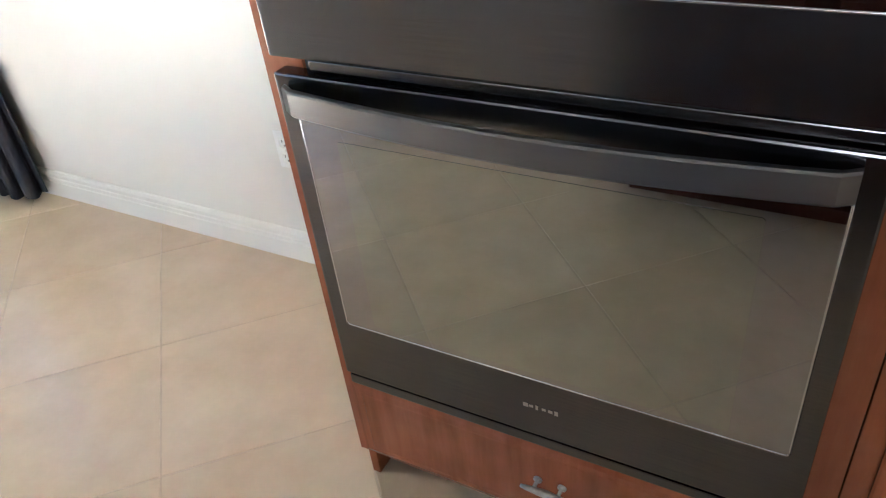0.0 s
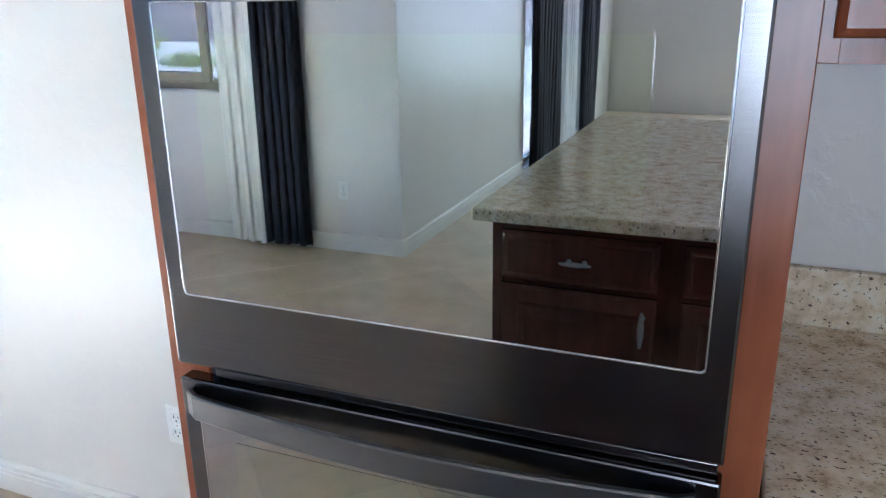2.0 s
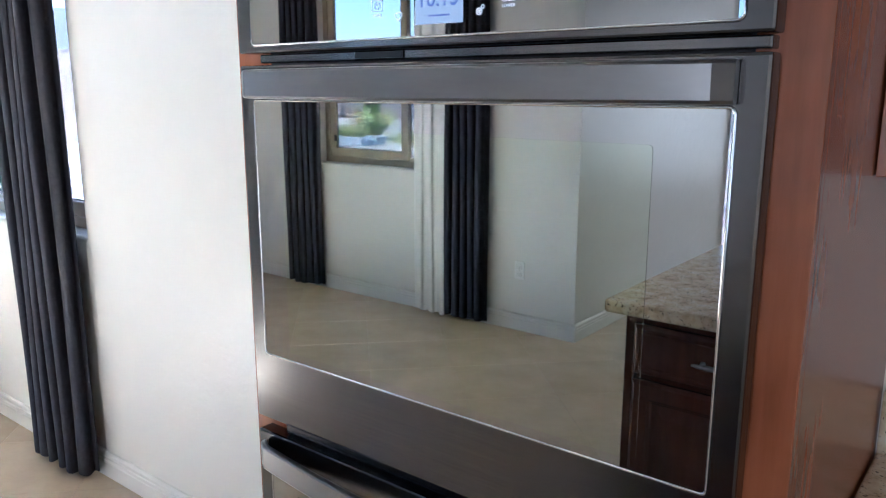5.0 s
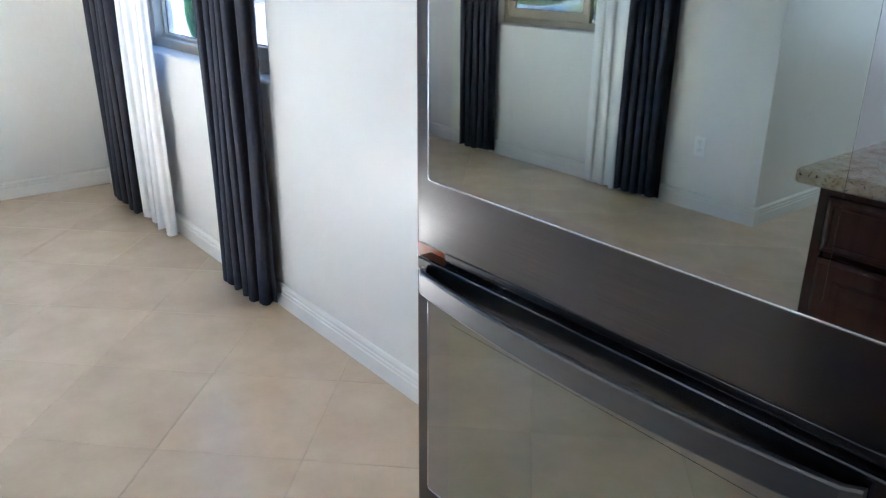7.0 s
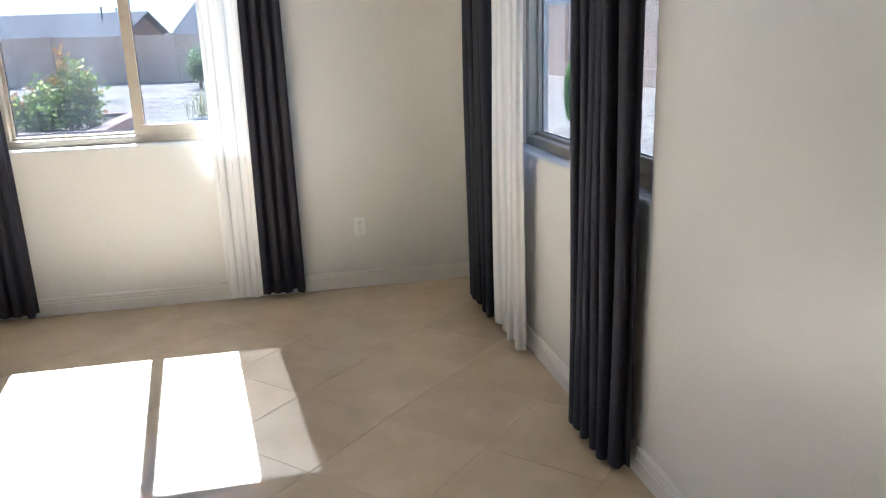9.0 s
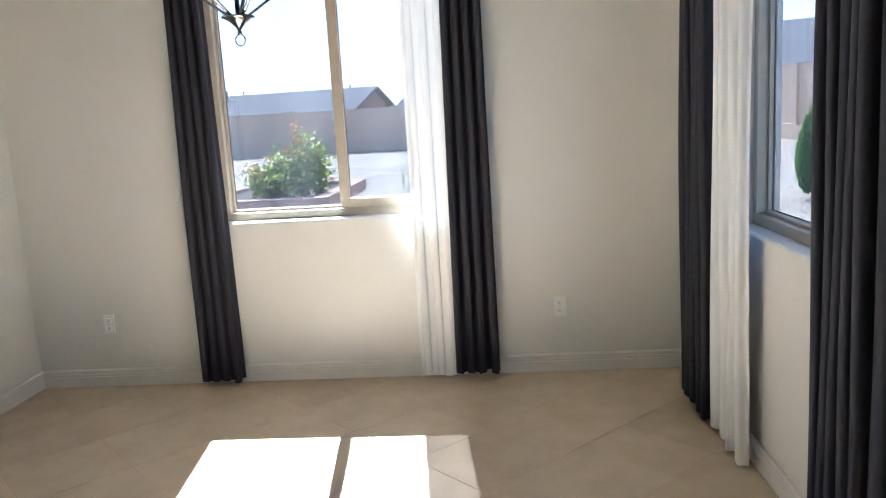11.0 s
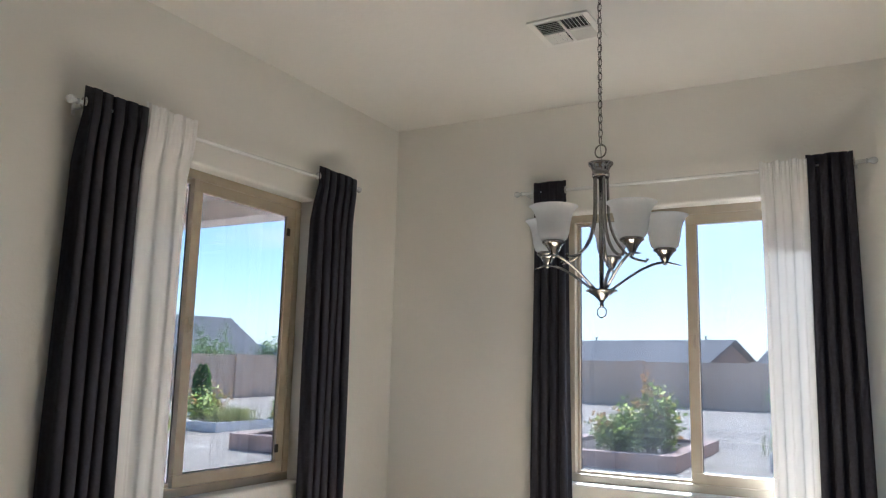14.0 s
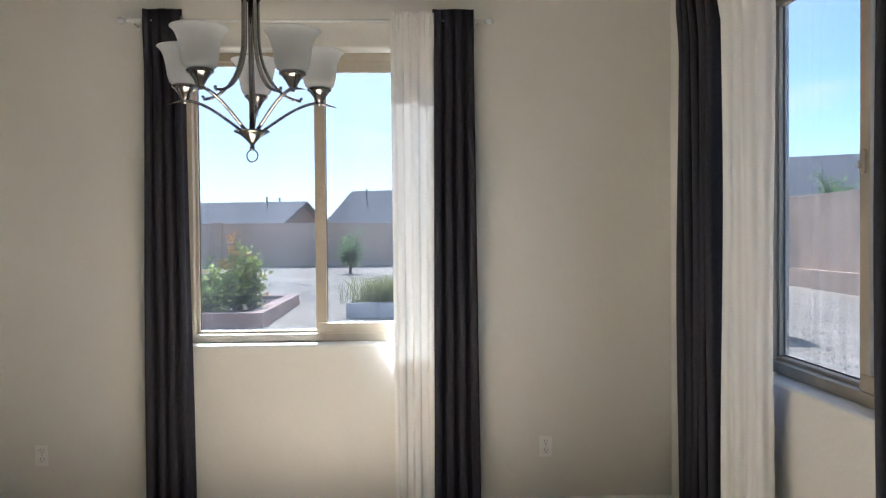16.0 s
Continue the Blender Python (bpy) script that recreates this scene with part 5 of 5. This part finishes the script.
paving = boxed(-12.5, -13.5, -0.3, XJ - TH, YA - TH - 0.005, -0.135)
tagged(part("patio_paving", paving, M_PAVER), "pinkish brick patio paving", "paving", kind="structure")

# covered patio: ceiling, edge beam and fascia
patio = thing("patio_roof", "cream plastered patio roof beside the window", "patio roof", at=(-2.5, -6, 2.6))
part("soffit", boxed(-3.72 + 2.5, -10 + 6, 0.12, XJ - TH + 2.5 - 0.01, YA - TH - 0.01 + 6, 0.30), M_SOFFIT, patio)
part("edge_beam", boxed(-3.95 + 2.5, -10 + 6, -0.02, -3.72 + 2.5, YA - TH - 0.01 + 6, 0.30, 0.01), M_SOFFIT, patio)
part("column", boxed(-3.98 + 2.5, -10 + 6, -2.74, -3.66 + 2.5, -9.68 + 6, -0.021, 0.02), M_SOFFIT, patio)


def gable_house(label, cx, cy, length, depth, eave, ridge, turn, vents=(), wall=None):
    """A house far off: walls and a pitched roof, the ridge along its own x."""
    wall = wall or M_STUCCO
    z = gz(cx, cy)
    root = thing("house", label, "house", "neighbouring houses", at=(cx, cy, z))
    root.rotation_euler = (0, 0, radians(turn))
    l, d = length / 2, depth / 2
    bm = bmesh.new()
    v = [bm.verts.new(p) for p in ((-l, -d, -0.5), (l, -d, -0.5), (l, d, -0.5), (-l, d, -0.5), (-l, -d, eave), (l, -d, eave), (l, d, eave), (-l, d, eave))]
    for q in ((0, 1, 2, 3), (0, 1, 5, 4), (2, 3, 7, 6), (1, 2, 6, 5), (3, 0, 4, 7)):
        bm.faces.new([v[i] for i in q])
    r0, r1 = bm.verts.new((-l, 0, ridge - 0.1)), bm.verts.new((l, 0, ridge - 0.1))
    bm.faces.new((v[4], v[7], r0))
    bm.faces.new((v[5], v[6], r1))
    part("wall", bm, wall, root)
    o = 0.5
    bm = bmesh.new()
    slope = (ridge - eave) / d
    e = eave - slope * o
    c = [(-l - o, -d - o, e), (l + o, -d - o, e), (l + o, d + o, e), (-l - o, d + o, e)]
    rid = [(-l - o, 0, ridge), (l + o, 0, ridge)]
    t = [bm.verts.new(p) for p in c + rid]
    for q in ((0, 1, 5, 4), (2, 3, 4, 5)):
        bm.faces.new([t[i] for i in q])
    roof = part("roof", bm, M_SHINGLE, root)
    so = roof.modifiers.new("thickness", "SOLIDIFY")
    so.thickness, so.offset = 0.16, -1
    for x in vents:
        for side in (-1, 1):
            pipe = lathe(bmesh.new(), [(0.0, 0.0), (0.11, 0.0), (0.06, 0.12), (0.06, 0.75), (0.10, 0.78), (0.10, 0.86), (0.0, 0.90)], 10, (x, side * d * 0.22, ridge - slope * d * 0.22 - 0.08))
            part("roof_vent", pipe, M_SLOT, roof, "dark roof vent pipe")
    return root


gable_house("single-storey house with a grey shingle gable roof", -60.8, -21.2, 24, 12, 1.7, 3.72, 79.4, (9.8, 0.6), M_STUCCO_RED)
gable_house("single-storey house with a tall grey shingle roof", -58.2, 3.9, 20, 11, 1.6, 4.73, 68.4, (-8.6,))
gable_house("single-storey house with a grey shingle roof", -29.0, -39.7, 16, 11, 1.65, 4.28, -17.8, (3.0,))
gable_house("large house with a broad grey shingle roof", -43, 22.5, 34, 14, 2.9, 5.6, 62, (9.0,))

mb = bmesh.new()
rnd_m = random.Random(5)
low, top = [], []
for i in range(61):
    a = radians(208 + 62 * i / 60)
    h = 70 + 26 * math.sin(i * 0.35) + 14 * math.sin(i * 0.9 + 1) + rnd_m.uniform(-4, 4)
    low.append(mb.verts.new((2000 * math.cos(a), 2000 * math.sin(a), -20)))
    top.append(mb.verts.new((2150 * math.cos(a), 2150 * math.sin(a), h)))
for i in range(60):
    mb.faces.new((low[i], low[i + 1], top[i + 1], top[i]))
tagged(part("backdrop", mb, M_MOUNTAIN), "distant hazy blue mountain ridge", "mountains", kind="structure")

# loose stones near the side yard window
rnd_s = random.Random(8)
sv, sf = [], []
for k in range(11000):
    x, y = rnd_s.uniform(-26, -4.8), rnd_s.uniform(-13, 9)
    if (-18.5 < x < -13.6 and y < 0.2) or (x > -12.6 and y < -3.2):
        continue
    r = rnd_s.uniform(0.012, 0.040)
    z = gz(x, y)
    b0 = len(sv)
    a = rnd_s.uniform(0, 6)
    for i in range(4):
        sv.append((x + r * math.cos(a + i * 1.57) * rnd_s.uniform(0.7, 1.2), y + r * math.sin(a + i * 1.57) * rnd_s.uniform(0.7, 1.2), z - 0.004))
    sv.append((x, y, z + r * 0.8))
    sf += [(b0, b0 + 1, b0 + 4), (b0 + 1, b0 + 2, b0 + 4), (b0 + 2, b0 + 3, b0 + 4), (b0 + 3, b0, b0 + 4)]
sm = bpy.data.meshes.new("gravel_stones")
sm.from_pydata(sv, [], sf)
sm.materials.append(plain("gravel_stone", (0.24, 0.20, 0.16), (0.64, 0.58, 0.50), 0.9, 9))
tagged(new("gravel_stones", sm), "loose pale gravel stones", "gravel", kind="stuff")

# ---- floor ----
def clip_poly(poly, x0, x1, y0, y1):
    for ax, lim, keep_less in ((0, x0, False), (0, x1, True), (1, y0, False), (1, y1, True)):
        out = []
        for i in range(len(poly)):
            p, q = poly[i - 1], poly[i]
            a = p[ax] <= lim if keep_less else p[ax] >= lim
            b = q[ax] <= lim if keep_less else q[ax] >= lim
            if a != b:
                t = (lim - p[ax]) / (q[ax] - p[ax])
                out.append((p[0] + (q[0] - p[0]) * t, p[1] + (q[1] - p[1]) * t))
            if b:
                out.append(q)
        poly = out
        if len(poly) < 3:
            return []
    return poly


def tile_bm(bm, poly, cx=0.0, cy=0.0):
    """A tile with a softened top edge."""
    n = len(poly)
    mx, my = sum(p[0] for p in poly) / n, sum(p[1] for p in poly) / n

    def ring(inset, z):
        r = []
        for x, y in poly:
            d = math.hypot(mx - x, my - y)
            r.append(bm.verts.new((x + (mx - x) / d * inset - cx, y + (my - y) / d * inset - cy, z)))
        return r
    rows = [ring(0, -0.008), ring(0, -0.0009), ring(0.0016, 0.0)]
    for a, b in zip(rows, rows[1:]):
        for i in range(n):
            bm.faces.new((a[i], a[(i + 1) % n], b[(i + 1) % n], b[i]))
    bm.faces.new(rows[-1])


slab = boxed(XB - TH, YA - TH, -0.25, XE + TH, YC + TH, -0.0016)
box(slab, XJ - TH, YS - TH, -0.25, XE + TH, YA - TH, -0.0016)
floor_ob = tagged(part("floor", slab, M_GROUT), "beige diagonal porcelain tile floor with thin grout lines", "floor", kind="structure")
T, HALF = 0.457, (0.457 - 0.004) / math.sqrt(2)
whole = bmesh.new()
tile_bm(whole, [(HALF, 0), (0, HALF), (-HALF, 0), (0, -HALF)])
whole_mesh = mesh_from(whole, "tile", M_TILE)
far_bm = bmesh.new()
step = T / math.sqrt(2)
for i in range(-40, 41):
    for j in range(-40, 41):
        cx, cy = -0.798 + (i - j) * step, 0.162 + (i + j) * step + step
        if not (XB - 0.4 < cx < XE + 0.4 and YS - 0.4 < cy < YC + 0.4):
            continue
        square = [(cx + HALF, cy), (cx, cy + HALF), (cx - HALF, cy), (cx, cy - HALF)]
        for x0, x1, y0, y1 in ((XB, XE, YA, YC), (XJ, XE, YS, YA)):
            poly = clip_poly(square, x0, x1, y0, y1)
            if not poly or sum(poly[k - 1][0] * poly[k][1] - poly[k][0] * poly[k - 1][1] for k in range(len(poly))) < 0.004:
                continue
            near = cx < 1.3 and y0 == YA
            full = x0 < cx - HALF and cx + HALF < x1 and y0 < cy - HALF and cy + HALF < y1
            if near and full:
                o = new("tile", whole_mesh)
                o.location = (cx, cy, 0)
            elif near:
                bm = bmesh.new()
                tile_bm(bm, poly, cx, cy)
                o = new("tile", mesh_from(bm, "tile", M_TILE))
                o.location = (cx, cy, 0)
            else:
                tile_bm(far_bm, poly)
                continue
            o.parent = floor_ob
far_tiles = part("far_tiles", far_bm, M_TILE, floor_ob)
tagged(far_tiles, kind="stuff")
